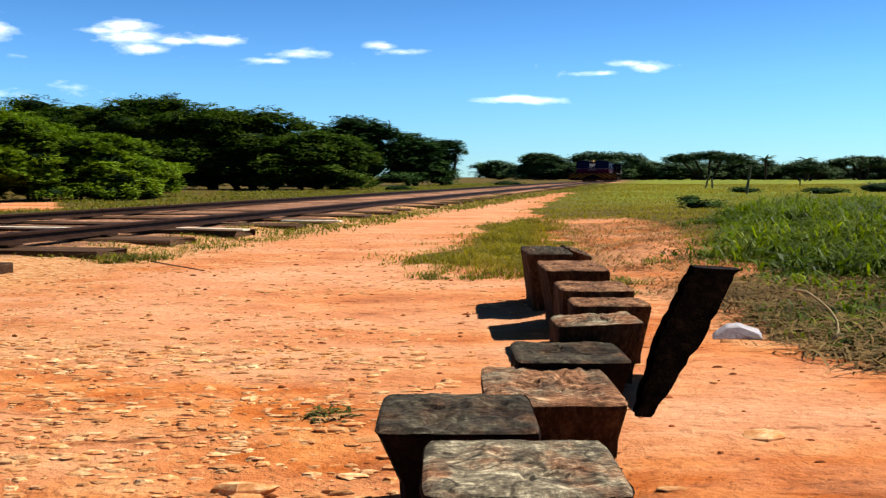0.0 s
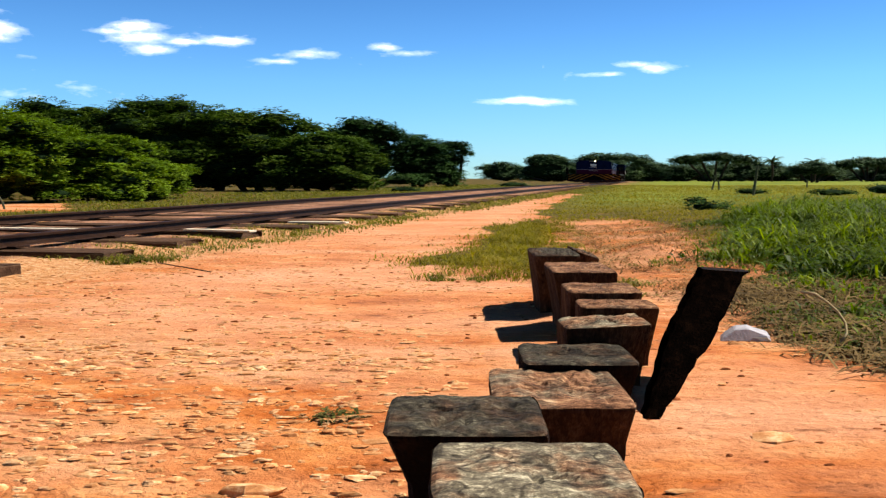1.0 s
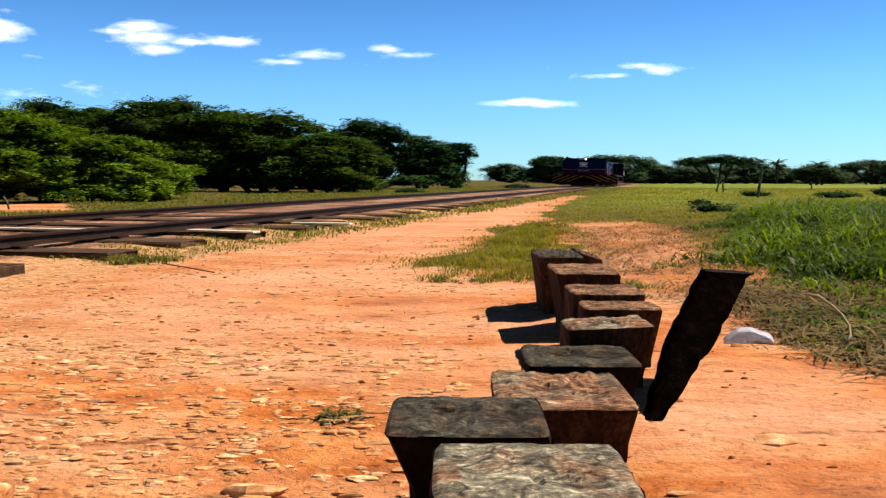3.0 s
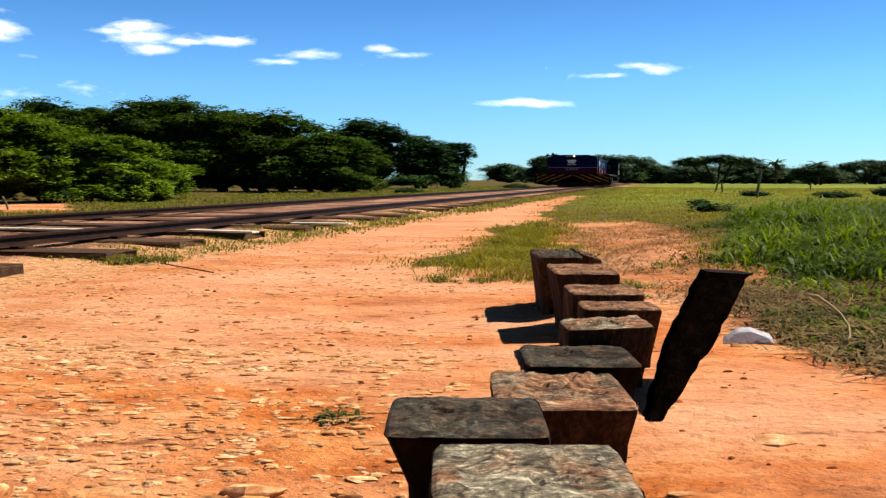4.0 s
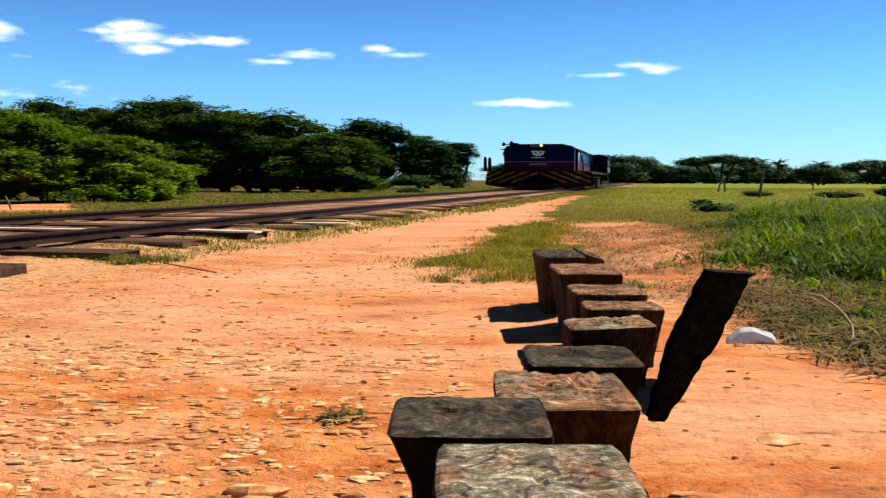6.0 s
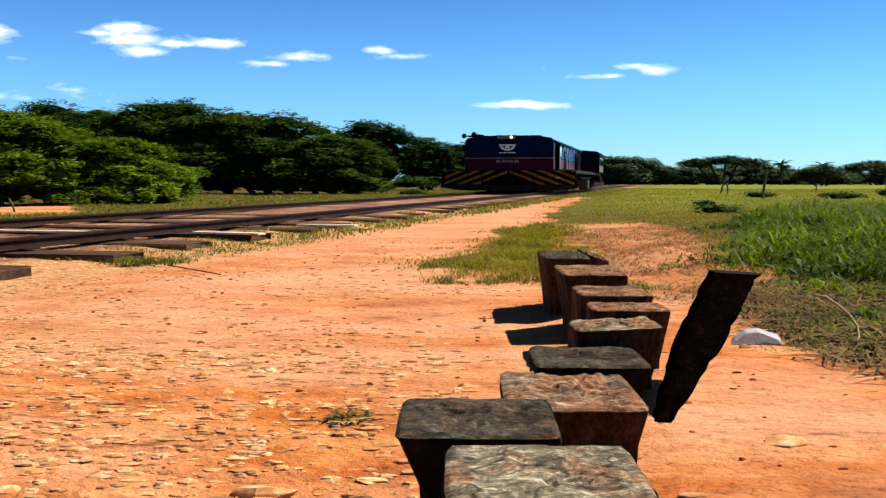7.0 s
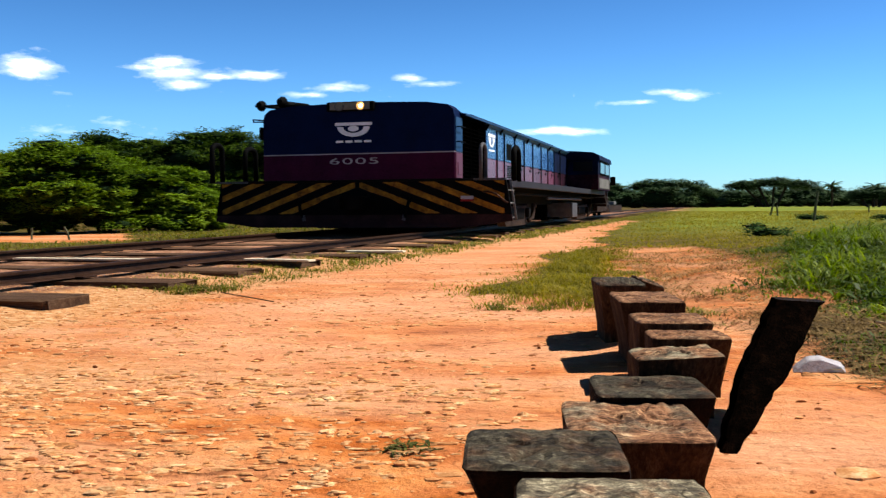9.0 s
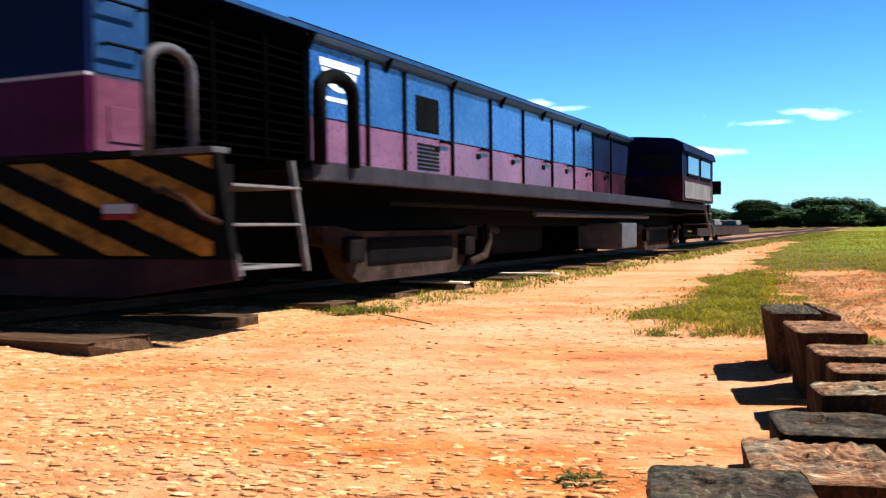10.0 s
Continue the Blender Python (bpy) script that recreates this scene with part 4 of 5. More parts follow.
def build_wagon():
    wagon = new("flat_wagon")
    tagged(wagon, "low flat wagon carrying pale bundles behind the locomotive", "wagon")
    part("wagon_floor", box(-1.5, 1.5, 0, 7.0, 0.36, 0.44, 0.01), M_FRAME, wagon)
    for side in (-1, 1):
        part("wagon_sill", box(*sorted((side * 1.42, side * 1.52)), 0, 7.0, 0.26, 0.42), M_TRUCK, wagon)
    rng = random.Random(9)
    for k in range(7):
        y = 0.3 + k * 0.95
        h = rng.uniform(0.06, 0.16)
        x = rng.uniform(-0.2, 0.2)
        part("bundle", box(-1.2 + x, 1.2 + x, y, y + rng.uniform(0.6, 0.85), 0.44, 0.44 + h, 0.03), M_LOAD, wagon, "pale tied bundle")
    out = []
    for y in (1.0, 2.2, 5.0, 6.2):
        bm = tube([(-1.2, 0, 0), (1.2, 0, 0)], 0.05, 8)
        for side in (-1, 1):
            disc((side * HALF_GAUGE, 0, 0), "x", 0.13, 0.1, 20, bm)
        out.append((part("wheelset", bm, M_FRAME, wagon), y))
    for y in (1.6, 5.6):
        for side in (-1, 1):
            part("side_frame", box(*sorted((side * 1.1, side * 1.2)), y - 0.8, y + 0.8, 0.2, 0.3, 0.02), M_FRAME, wagon)
    return wagon, out


wagon, wagon_wheels = build_wagon()


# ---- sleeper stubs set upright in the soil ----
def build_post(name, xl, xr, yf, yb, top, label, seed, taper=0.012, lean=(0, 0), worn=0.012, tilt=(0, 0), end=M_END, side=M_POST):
    """An upright timber stub: sides in one mesh, its weathered end in another."""
    rng = random.Random(seed)
    cx, cy, hw, hd = (xl + xr) / 2, (yf + yb) / 2, (xr - xl) / 2, (yb - yf) / 2
    post = new(name)
    post.location = (cx, cy, 0)
    tagged(post, label, "timber post", "sleeper stubs in a row")
    nu, nv = 9, 7
    ring = []
    for k in range(nu):
        ring.append((-1 + 2 * k / nu, -1))
    for k in range(nv):
        ring.append((1, -1 + 2 * k / nv))
    for k in range(nu):
        ring.append((1 - 2 * k / nu, 1))
    for k in range(nv):
        ring.append((-1, 1 - 2 * k / nv))
    rough = [rng.uniform(-1, 1) for _ in ring]
    levels = [-0.14, 0.02 * top / 0.1, top * 0.5, top * 0.85, top - 0.009, top - 0.003]
    verts, faces = [], []
    n = len(ring)
    for li, z in enumerate(levels):
        shrink = 1.0 if li < 5 else 0.975
        f = max(0.0, z) / top
        for k, (u, v) in enumerate(ring):
            corner = 1 - 0.05 * (abs(u) * abs(v)) ** 6
            w = rough[k] * 0.002 + rng.uniform(-1, 1) * 0.001
            x = u * (hw - taper * (1 - f)) * shrink * corner + lean[0] * (f - 1) + (w if abs(u) > 0.99 else 0)
            y = v * (hd - taper * (1 - f)) * shrink * corner + lean[1] * (f - 1) + (w if abs(v) > 0.99 else 0)
            zz = z + (f > 0.8) * (tilt[0] * u + tilt[1] * v)
            verts.append((x, y, zz))
    for li in range(len(levels) - 1):
        for k in range(n):
            k2 = (k + 1) % n
            faces.append((li * n + k, li * n + k2, (li + 1) * n + k2, (li + 1) * n + k))
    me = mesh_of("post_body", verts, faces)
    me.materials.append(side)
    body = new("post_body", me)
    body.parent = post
    # end face with a few radial splits
    grid = 40
    verts, faces = [], []
    splits = [(rng.uniform(0, math.tau), rng.uniform(0.5, 0.95)) for _ in range(7)]
    for j in range(grid + 1):
        for i in range(grid + 1):
            u, v = -1 + 2 * i / grid, -1 + 2 * j / grid
            corner = 1 - 0.05 * (abs(u) * abs(v)) ** 6
            r = math.hypot(u, v)
            a = math.atan2(v, u)
            edge = max(abs(u), abs(v))
            calm = 1 - edge ** 10
            z = top + tilt[0] * u + tilt[1] * v + calm * (worn * 0.5 * noise.noise(Vector((u * 2.3 + seed, v * 2.3, seed * 3.1))) + worn * 0.3 * noise.noise(Vector((u * 9, v * 6 + seed, 1))))
            cut = 0.0
            for sa, sl in splits:
                d = abs((a - sa + math.pi) % math.tau - math.pi) * r
                if r < sl and d < 0.07:
                    cut = max(cut, (worn * 0.9) * smooth01(0.05, 0.4, r) * (1 - d / 0.07) * min(1, (sl - r) * 3))
            z -= calm * cut + 0.004 * max(0, edge - 0.93) / 0.07
            verts.append((u * hw * 0.977 * corner, v * hd * 0.977 * corner, z))
    for j in range(grid):
        for i in range(grid):
            a = j * (grid + 1) + i
            faces.append((a, a + 1, a + grid + 2, a + grid + 1))
    me = mesh_of("end_grain", verts, faces)
    me.materials.append(end)
    cap = new("end_grain", me)
    cap.parent = post
    tagged(cap, "split grey weathered end grain")
    return post


def stub(label, x0, x1, row_front, row_back, top, seed, lean=(0, 0), **kw):
    lean = (lean[0], -0.45 * top)
    build_post("timber_post", x0, x1, row_front, row_back, top, label, seed, lean=lean, **kw)


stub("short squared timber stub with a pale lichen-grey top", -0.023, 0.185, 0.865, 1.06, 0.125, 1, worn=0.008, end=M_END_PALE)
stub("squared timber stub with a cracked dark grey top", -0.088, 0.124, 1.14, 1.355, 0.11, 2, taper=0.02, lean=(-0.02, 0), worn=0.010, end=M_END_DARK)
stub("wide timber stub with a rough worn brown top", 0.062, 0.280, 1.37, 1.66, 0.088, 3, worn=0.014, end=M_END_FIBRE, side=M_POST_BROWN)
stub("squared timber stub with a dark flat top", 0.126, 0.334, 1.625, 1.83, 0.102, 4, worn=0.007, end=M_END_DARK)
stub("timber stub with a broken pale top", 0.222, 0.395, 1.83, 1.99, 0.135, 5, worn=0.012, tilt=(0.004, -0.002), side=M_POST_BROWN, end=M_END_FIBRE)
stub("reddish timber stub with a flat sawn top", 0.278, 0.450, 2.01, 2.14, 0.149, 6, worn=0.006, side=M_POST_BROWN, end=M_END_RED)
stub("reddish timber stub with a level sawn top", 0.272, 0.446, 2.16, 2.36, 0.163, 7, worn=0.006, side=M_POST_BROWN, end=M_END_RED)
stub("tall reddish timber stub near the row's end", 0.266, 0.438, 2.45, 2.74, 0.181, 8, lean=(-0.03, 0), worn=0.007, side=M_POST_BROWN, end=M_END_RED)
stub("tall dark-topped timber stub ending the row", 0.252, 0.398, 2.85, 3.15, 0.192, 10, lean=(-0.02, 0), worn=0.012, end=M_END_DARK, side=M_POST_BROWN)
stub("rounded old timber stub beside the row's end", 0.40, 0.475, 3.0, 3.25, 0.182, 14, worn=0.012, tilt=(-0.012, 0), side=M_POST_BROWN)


def build_leaning_post():
    post = new("leaning_post")
    tagged(post, "near-black timber leaning out beside the stubs", "timber post")
    rng = random.Random(12)
    base, tip = Vector((0.296, 1.56, -0.06)), Vector((0.572, 2.0, 0.230))
    d = (tip - base)
    verts, faces = [], []
    nl, n = 26, 12
    for li in range(nl + 1):
        f = li / nl
        c = base + d * f
        half = 0.008 + 0.038 * min(1, max(0, f - 0.08) * 1.9) + rng.uniform(-0.002, 0.002)
        deep = 0.012 + 0.023 * min(1, f * 2)
        for k in range(n):
            a = k * math.tau / n
            u = max(-1, min(1, 1.35 * math.cos(a)))
            v = max(-1, min(1, 1.35 * math.sin(a)))
            verts.append(c + Vector((u * half + rng.uniform(-1, 1) * 0.0022 - (0.011 * max(0.0, noise.noise(Vector((li * 0.8, 3.0, 1.0)))) + 0.006 * math.sin(math.pi * f)) * max(0, u) + (0.010 * max(0, u) if li == nl else 0), v * deep, -u * half * 0.06 if li == nl else 0)))
    for li in range(nl):
        for k in range(n):
            faces.append((li * n + k, li * n + (k + 1) % n, (li + 1) * n + (k + 1) % n, (li + 1) * n + k))
    me = mesh_of("post_body", verts, faces)
    me.materials.append(M_BLACKWOOD)
    ob = new("post_body", me)
    ob.parent = post
    me = mesh_of("end_grain", [v + Vector((0, 0, 0.0)) for v in verts[-n:]], [tuple(range(n))])
    me.materials.append(M_POST)
    new("end_grain", me).parent = post


M_BLACKWOOD = surface("near-black timber", [(0.0005, 0.0004, 0.0003), (0.0018, 0.0011, 0.0008), (0.006, 0.003, 0.0018)], 14, 60, 0.98, 0, 0.9, (3, 3, 0.8), depth=0.01, spec=0.0)
build_leaning_post()


# ---- stones and soil crumbs ----
def pebble_mesh(rng, spots, flat=0.35):
    """Many low stones joined in one mesh. Each spot: x, y, size."""
    verts, faces = [], []
    for x, y, r in spots:
        n = 6
        a0 = rng.uniform(0, math.tau)
        b = len(verts)
        z = relief(x, y)
        h = r * flat * rng.uniform(0.6, 1.3)
        wx, wy = r * rng.uniform(1.0, 2.4), r * rng.uniform(0.6, 1.1)
        for ring, (s, zz) in enumerate(((1.0, -0.3 * h), (0.92, 0.45 * h), (0.5, h))):
            for k in range(n):
                a = a0 + k * math.tau / n
                q = s * rng.uniform(0.62, 1.25)
                verts.append((x + wx * q * math.cos(a), y + wy * q * math.sin(a), z + zz * rng.uniform(0.85, 1.15)))
        for ring in range(2):
            for k in range(n):
                k2 = (k + 1) % n
                faces.append((b + ring * n + k, b + ring * n + k2, b + ring * n + n + k2, b + ring * n + n + k))
        faces.append(tuple(b + 2 * n + k for k in range(n)))
    return mesh_of("pebbles", verts, faces)


def scatter_stones():
    rng = random.Random(21)
    spots = []
    while len(spots) < 19000:
        y = 0.8 + 6.5 * rng.random() ** 1.6
        x = rng.uniform(-3.2, 1.2)
        bare, stony, _ = cover(x, y)
        drift = smooth01(-0.15, 0.3, noise.noise(Vector((x * 1.3, y * 2.6, 11))) + 0.25 * smooth01(0.2, -0.6, x))
        if x > 0.3 and rng.random() < 0.6:
            continue
        if bare > 0.5 and rng.random() < 0.05 + 0.9 * (1 - 0.6 * trodden(x, y)) * max(drift * (0.8 if x < 0.1 else 0.45), stony * 0.7):
            spots.append((x, y, 0.0022 + 0.0115 * rng.random() ** 2.4 * smooth01(6.0, 1.2, y) + 0.002 * smooth01(1, 5, y)))
    chips = 0
    while chips < 2400:
        y = 0.95 + 1.5 * rng.random() ** 1.2
        x = rng.uniform(-1.5, 0.05)
        if noise.noise(Vector((x * 2.2, y * 3.4, 17))) > -0.18 + 0.35 * smooth01(-0.7, 0.0, x):
            spots.append((x, y, 0.0035 + 0.0095 * rng.random() ** 2.0))
            chips += 1
    me = pebble_mesh(rng, spots, 0.34)
    me.materials.append(M_STONE)
    tagged(new("pebbles", me), "flat pale pebbles and soil crumbs strewn on the ground", "pebbles", kind="stuff")
    dark = []
    for _ in range(1300):
        y = 0.8 + 6.0 * rng.random() ** 1.4
        x = rng.uniform(-3.0, 1.0)
        if cover(x, y)[0] > 0.5:
            dark.append((x, y, 0.0022 + 0.006 * rng.random() ** 2.5))
    me = pebble_mesh(rng, dark, 0.6)
    me.materials.append(M_CRUMB)
    tagged(new("soil_crumbs", me), "dark red clods of soil strewn on the ground", "clods", kind="stuff")
    for x, y, r, label in ((-0.30, 1.38, 0.03, "flat pale stone lying on the soil"), (-0.62, 1.30, 0.026, "flat pale stone half sunk in the soil"), (-0.44, 1.22, 0.022, "small rust-coloured stone on the soil"), (0.52, 1.5, 0.04, "flat pale slab lying on the soil"), (-0.16, 1.30, 0.02, "small rounded stone on the soil")):
        me = pebble_mesh(random.Random(int(x * 1000) + 5000), [(x, y, r)], 0.16 if "slab" in label else 0.4)
        me.materials.append(M_STONE)
        tagged(new("stone", me), label, "stone")


M_CRUMB = surface("dark clods", [(0.13, 0.035, 0.010), (0.26, 0.08, 0.024)], 20, 90, 0.95, 0, 0.3, island=0.3)
scatter_stones()


def build_rock():
    bm = prism([(-0.075, 0.0), (0.085, 0.0), (0.072, 0.02), (0.028, 0.034), (0.01, 0.043), (-0.03, 0.04), (-0.062, 0.015)], "y", -0.05, 0.05)
    for v in bm.verts:
        v.co.y *= 1 - 6 * v.co.z
        v.co += Vector((v.co.y * 0.3, 0, -0.006))
    bmesh.ops.bevel(bm, geom=bm.edges[:], offset=0.004, segments=1, affect="EDGES")
    rock = part("rock", bm, M_ROCK, None)
    rock.location, rock.scale = (0.775, 2.49, 0.003), (0.85, 0.9, 0.8)
    tagged(rock, "broken white stone lying at the grass edge", "rock")


build_rock()


# ---- grass ----
def blades(name, label, spots, material, rng, bend=0.5):
    """Tufts of tapering arched blades. Each spot: x, y, height, width, count, spread."""
    verts, faces = [], []
    for x, y, h, w, count, spread in spots:
        for _ in range(count):
            px, py = x + rng.gauss(0, spread), y + rng.gauss(0, spread)
            a = rng.uniform(0, math.tau)
            hh = h * rng.uniform(0.5, 1.15)
            arch = rng.uniform(0.35, 1.5) * bend * 2
            dx, dy = math.cos(a) * hh * arch, math.sin(a) * hh * arch
            ww = w * rng.uniform(0.6, 1.2)
            sx, sy = -math.sin(a) * ww, math.cos(a) * ww
            z = relief(px, py) - 0.004
            b = len(verts)
            droop = max(0.25, 1.0 - 0.38 * arch)
            verts += [(px - sx, py - sy, z), (px + sx, py + sy, z), (px + dx * 0.3 + sx, py + dy * 0.3 + sy, z + hh * 0.62), (px + dx * 0.3 - sx, py + dy * 0.3 - sy, z + hh * 0.62), (px + dx * 0.7 + sx * 0.7, py + dy * 0.7 + sy * 0.7, z + hh * (0.55 + 0.4 * droop)), (px + dx * 0.7 - sx * 0.7, py + dy * 0.7 - sy * 0.7, z + hh * (0.55 + 0.4 * droop)), (px + dx * 1.15, py + dy * 1.15, z + hh * droop)]
            faces += [(b, b + 1, b + 2, b + 3), (b + 3, b + 2, b + 4, b + 5), (b + 5, b + 4, b + 6)]
    me = mesh_of(name, verts, faces)
    me.materials.append(material)
    return tagged(new(name, me), label, "grass", kind="stuff")


def grow_grass():
    rng = random.Random(31)
    tall, short, island, fringe, straw, chaff = [], [], [], [], [], []
    # lush stand beside the stubs
    while len(tall) < 3300:
        y = rng.uniform(2.5, 10.0)
        x = rng.uniform(0.9, 6.5)
        edge = 1.14 + 0.10 * math.sin(y * 2.3) + 0.10 * (y - 3) + 0.025 * max(0, y - 3) ** 2
        if x > edge + rng.gauss(0, 0.09) and y > 2.66 - 0.25 * (x - 1.2):
            k = smooth01(edge, edge + 0.45, x)
            g = smooth01(-0.3, 0.4, noise.noise(Vector((x * 3.4, y * 2.0, 4))))
            if g < 0.12 and rng.random() < 0.8:
                continue
            tall.append((x, y, (0.045 + 0.10 * k) * (0.4 + 1.0 * g) * rng.uniform(0.6, 1.25), 0.0026 + 0.0040 * rng.random(), 17, 0.06))
    blades("tall_grass", "lush bright green knee-high grass", tall, M_BLADE, rng, 0.85)
    # broad-leaved weeds among the grass
    weeds = []
    while len(weeds) < 420:
        y = rng.uniform(2.75, 8.5)
        x = rng.uniform(1.15, 5.5)
        if x > 1.25 + 0.10 * (y - 3) + 0.025 * max(0, y - 3) ** 2 and noise.noise(Vector((x * 1.7, y * 1.2, 14))) > -0.05:
            weeds.append((x, y, rng.uniform(0.05, 0.115), 0.009 + 0.007 * rng.random(), 9, 0.035))
    blades("broad_weeds", "broad-leaved green weeds standing in the grass", weeds, M_BROAD, rng, 0.7)
    # short meadow further out
    while len(short) < 6400:
        y = 4.5 + 55 * rng.random() ** 1.8
        x = rng.uniform(-0.5, 0.62 * y + 2)
        if lat_of(x, y) > 2.1 and cover(x, y)[0] < 0.5:
            short.append((x, y, rng.uniform(0.014, 0.036) * (1 + 0.012 * y), 0.0018 + 0.0003 * y, 13, 0.06 + 0.008 * y))
    blades("meadow_grass", "short yellow-green meadow grass", short, M_DRY, rng, 0.9)
    # worn island in the path
    while len(island) < 620:
        y = rng.uniform(4.0, 8.6)
        mid = 0.25 + (y - 4.3) * 0.12
        x = mid + rng.gauss(0, 0.15)
        tuft = smooth01(-0.4, 0.5, noise.noise(Vector((x * 4.5, y * 2.5, 21))))
        island.append((x, y, rng.uniform(0.02, 0.045) * (0.6 + 1.3 * tuft), 0.0024, 18, 0.045))
    blades("grass_island", "worn tufts of yellow-green grass in the path", island, M_DRY, rng, 0.75)
    # fringe on both sides of the track
    while len(fringe) < 4600:
        s = rng.uniform(4.0, 60)
        lat = rng.choice((rng.uniform(1.45, 2.25), rng.uniform(-4.2, -1.5), rng.uniform(-7, -2.5)))
        p = on_track(s, lat)
        if lat > 0 and (cover(p.x, p.y)[0] > 0.75 or (s < 7.4 and rng.random() < 0.75)):
            continue
        if cover(p.x, p.y)[0] > 0.5 and lat < -2.0:
            continue
        fringe.append((p.x, p.y, rng.uniform(0.02, 0.055) * (1.0 if lat > 0 else 1.4), 0.0025 + 0.0003 * s, 11, 0.07 + 0.002 * s))
    for _ in range(1100):
        p = on_track(5.2 + 16 * rng.random() ** 1.3, 1.15 + 0.75 * rng.random())
        if noise.noise(Vector((p.x * 2.2, p.y * 1.1, 9))) > -0.12:
            fringe.append((p.x, p.y, rng.uniform(0.014, 0.038), 0.0026, 10, 0.06))
    blades("track_grass", "rough grass along the railway track", fringe, M_GRASS_MIX, rng, 0.8)
    while len(straw) < 1500:
        near = rng.random() < 0.5
        y = rng.uniform(2.1, 3.6) if near else rng.uniform(3.4, 8.5)
        x = rng.uniform(0.85, 1.75) + 0.08 * (3 - y) if near else rng.uniform(0.6, 1.6) + 0.05 * (y - 3)
        if near and x < 0.80 + 0.12 * (y - 2.1) + rng.gauss(0, 0.04):
            continue
        (straw if near else chaff).append((x, y, rng.uniform(0.008, 0.035) * (1.5 if near and x > 1.0 else 1.0), 0.0032, 6, 0.05))
    low = []
    while len(low) < 420:
        y = rng.uniform(2.25, 2.95)
        x = rng.uniform(0.9, 2.0)
        if x > 0.98 + 0.35 * (2.95 - y) * rng.random() + rng.gauss(0, 0.05):
            low.append((x, y, rng.uniform(0.02, 0.05), 0.0028, 8, 0.035))
    blades("edge_grass", "low green grass creeping over the straw", low, M_BLADE, rng, 1.1)
    blades("straw_litter", "dry straw litter at the grass edge", straw, M_STRAW, rng, 2.2)
    blades("chaff", "pale dry stalks strewn over red soil", chaff[:1100], M_CHAFF, rng, 2.4)
    clumps = []
    for cx, cy, n, h in ((0.60, 3.35, 10, 0.05), (0.70, 3.7, 8, 0.04), (-0.03, 4.05, 10, 0.035), (0.12, 3.95, 6, 0.03), (1.02, 4.6, 8, 0.03), (0.75, 5.9, 8, 0.04), (-1.62, 4.75, 16, 0.05), (-1.5, 4.9, 10, 0.045)):
        for _ in range(n):
            clumps.append((cx + rng.gauss(0, 0.05), cy + rng.gauss(0, 0.07), h * rng.uniform(0.6, 1.2), 0.0028, 12, 0.02))
    blades("dry_tufts", "scraggy half-dry grass tufts on bare soil", clumps, M_GRASS_MIX, rng, 0.9)
    # weed by the nearest stub
    rng2 = random.Random(5)
    w = blades("weed", "small green weed growing in bare soil", [(-0.21 + rng2.gauss(0, 0.02), 1.68 + rng2.gauss(0, 0.02), 0.013, 0.003, 9, 0.014) for _ in range(9)], M_WEED, rng2, 1.2)
    w["kind"], w["category"] = "", "weed"


M_GRASS_MIX = surface("trackside grass", [(0.032, 0.040, 0.004), (0.105, 0.108, 0.010), (0.22, 0.18, 0.036)], 3, 20, 0.7, 0, 0, island=0.4, spec=0.2, thin=0.4)
M_CHAFF = surface("pale dry stalks", [(0.12, 0.0488, 0.015), (0.225, 0.116, 0.0413), (0.36, 0.232, 0.112)], 3, 20, 0.8, 0, 0, island=0.35, thin=0.2)
M_BROAD = surface("broad weed leaves", [(0.0085, 0.0238, 0.0017), (0.0467, 0.085, 0.00255), (0.128, 0.178, 0.0068)], 4, 20, 0.6, 0, 0, island=0.5, spec=0.15, thin=0.4)
M_WEED = surface("dusty weed leaves", [(0.012, 0.015, 0.003), (0.045, 0.045, 0.008), (0.11, 0.095, 0.024)], 6, 30, 0.8, 0, 0, island=0.4)
grow_grass()


# ---- trees ----
def leaf_cloud(rng, lobes, count, size, flat=0.5):
    """Leaves gathered in clumps over the shells of lobes (centre, radii)."""
    weights = [l[1][0] * l[1][2] + l[1][0] * l[1][1] for l in lobes]
    verts, faces = [], []
    total = sum(weights)
    for (c, r), wt in zip(lobes, weights):
        clumps = max(6, int(count * wt / total / 26))
        for _ in range(clumps):
            while True:
                d = Vector((rng.gauss(0, 1), rng.gauss(0, 1), rng.gauss(0, 1))).normalized()
                if d.z > -0.55:
                    break
            k = rng.uniform(0.75, 1.0)
            cc = Vector((c[0] + d.x * r[0] * k, c[1] + d.y * r[1] * k, c[2] + d.z * r[2] * k))
            if cc.z < 0.05:
                continue
            cr = size * rng.uniform(1.4, 3.0)
            for _ in range(26):
                p = cc + Vector((rng.uniform(-1.3, 1.3) * cr, rng.uniform(-1.3, 1.3) * cr, rng.uniform(-0.5, 0.35) * cr))
                a, s = rng.uniform(0, math.tau), size * rng.uniform(0.6, 1.3)
                u = Vector((math.cos(a), math.sin(a), rng.uniform(-0.3, 0.12))) * s
                w = Vector((-math.sin(a), math.cos(a), rng.uniform(-0.3, 0.3))) * s * flat
                b = len(verts)
                mid = Vector((0, 0, -0.12 * s))
                verts += [p - u, p + w * 0.8 + mid, p + u, p - w * 0.8 + mid]
                faces += [(b, b + 1, b + 2), (b, b + 2, b + 3)]
    return mesh_of("crown", [tuple(v) for v in verts], faces)


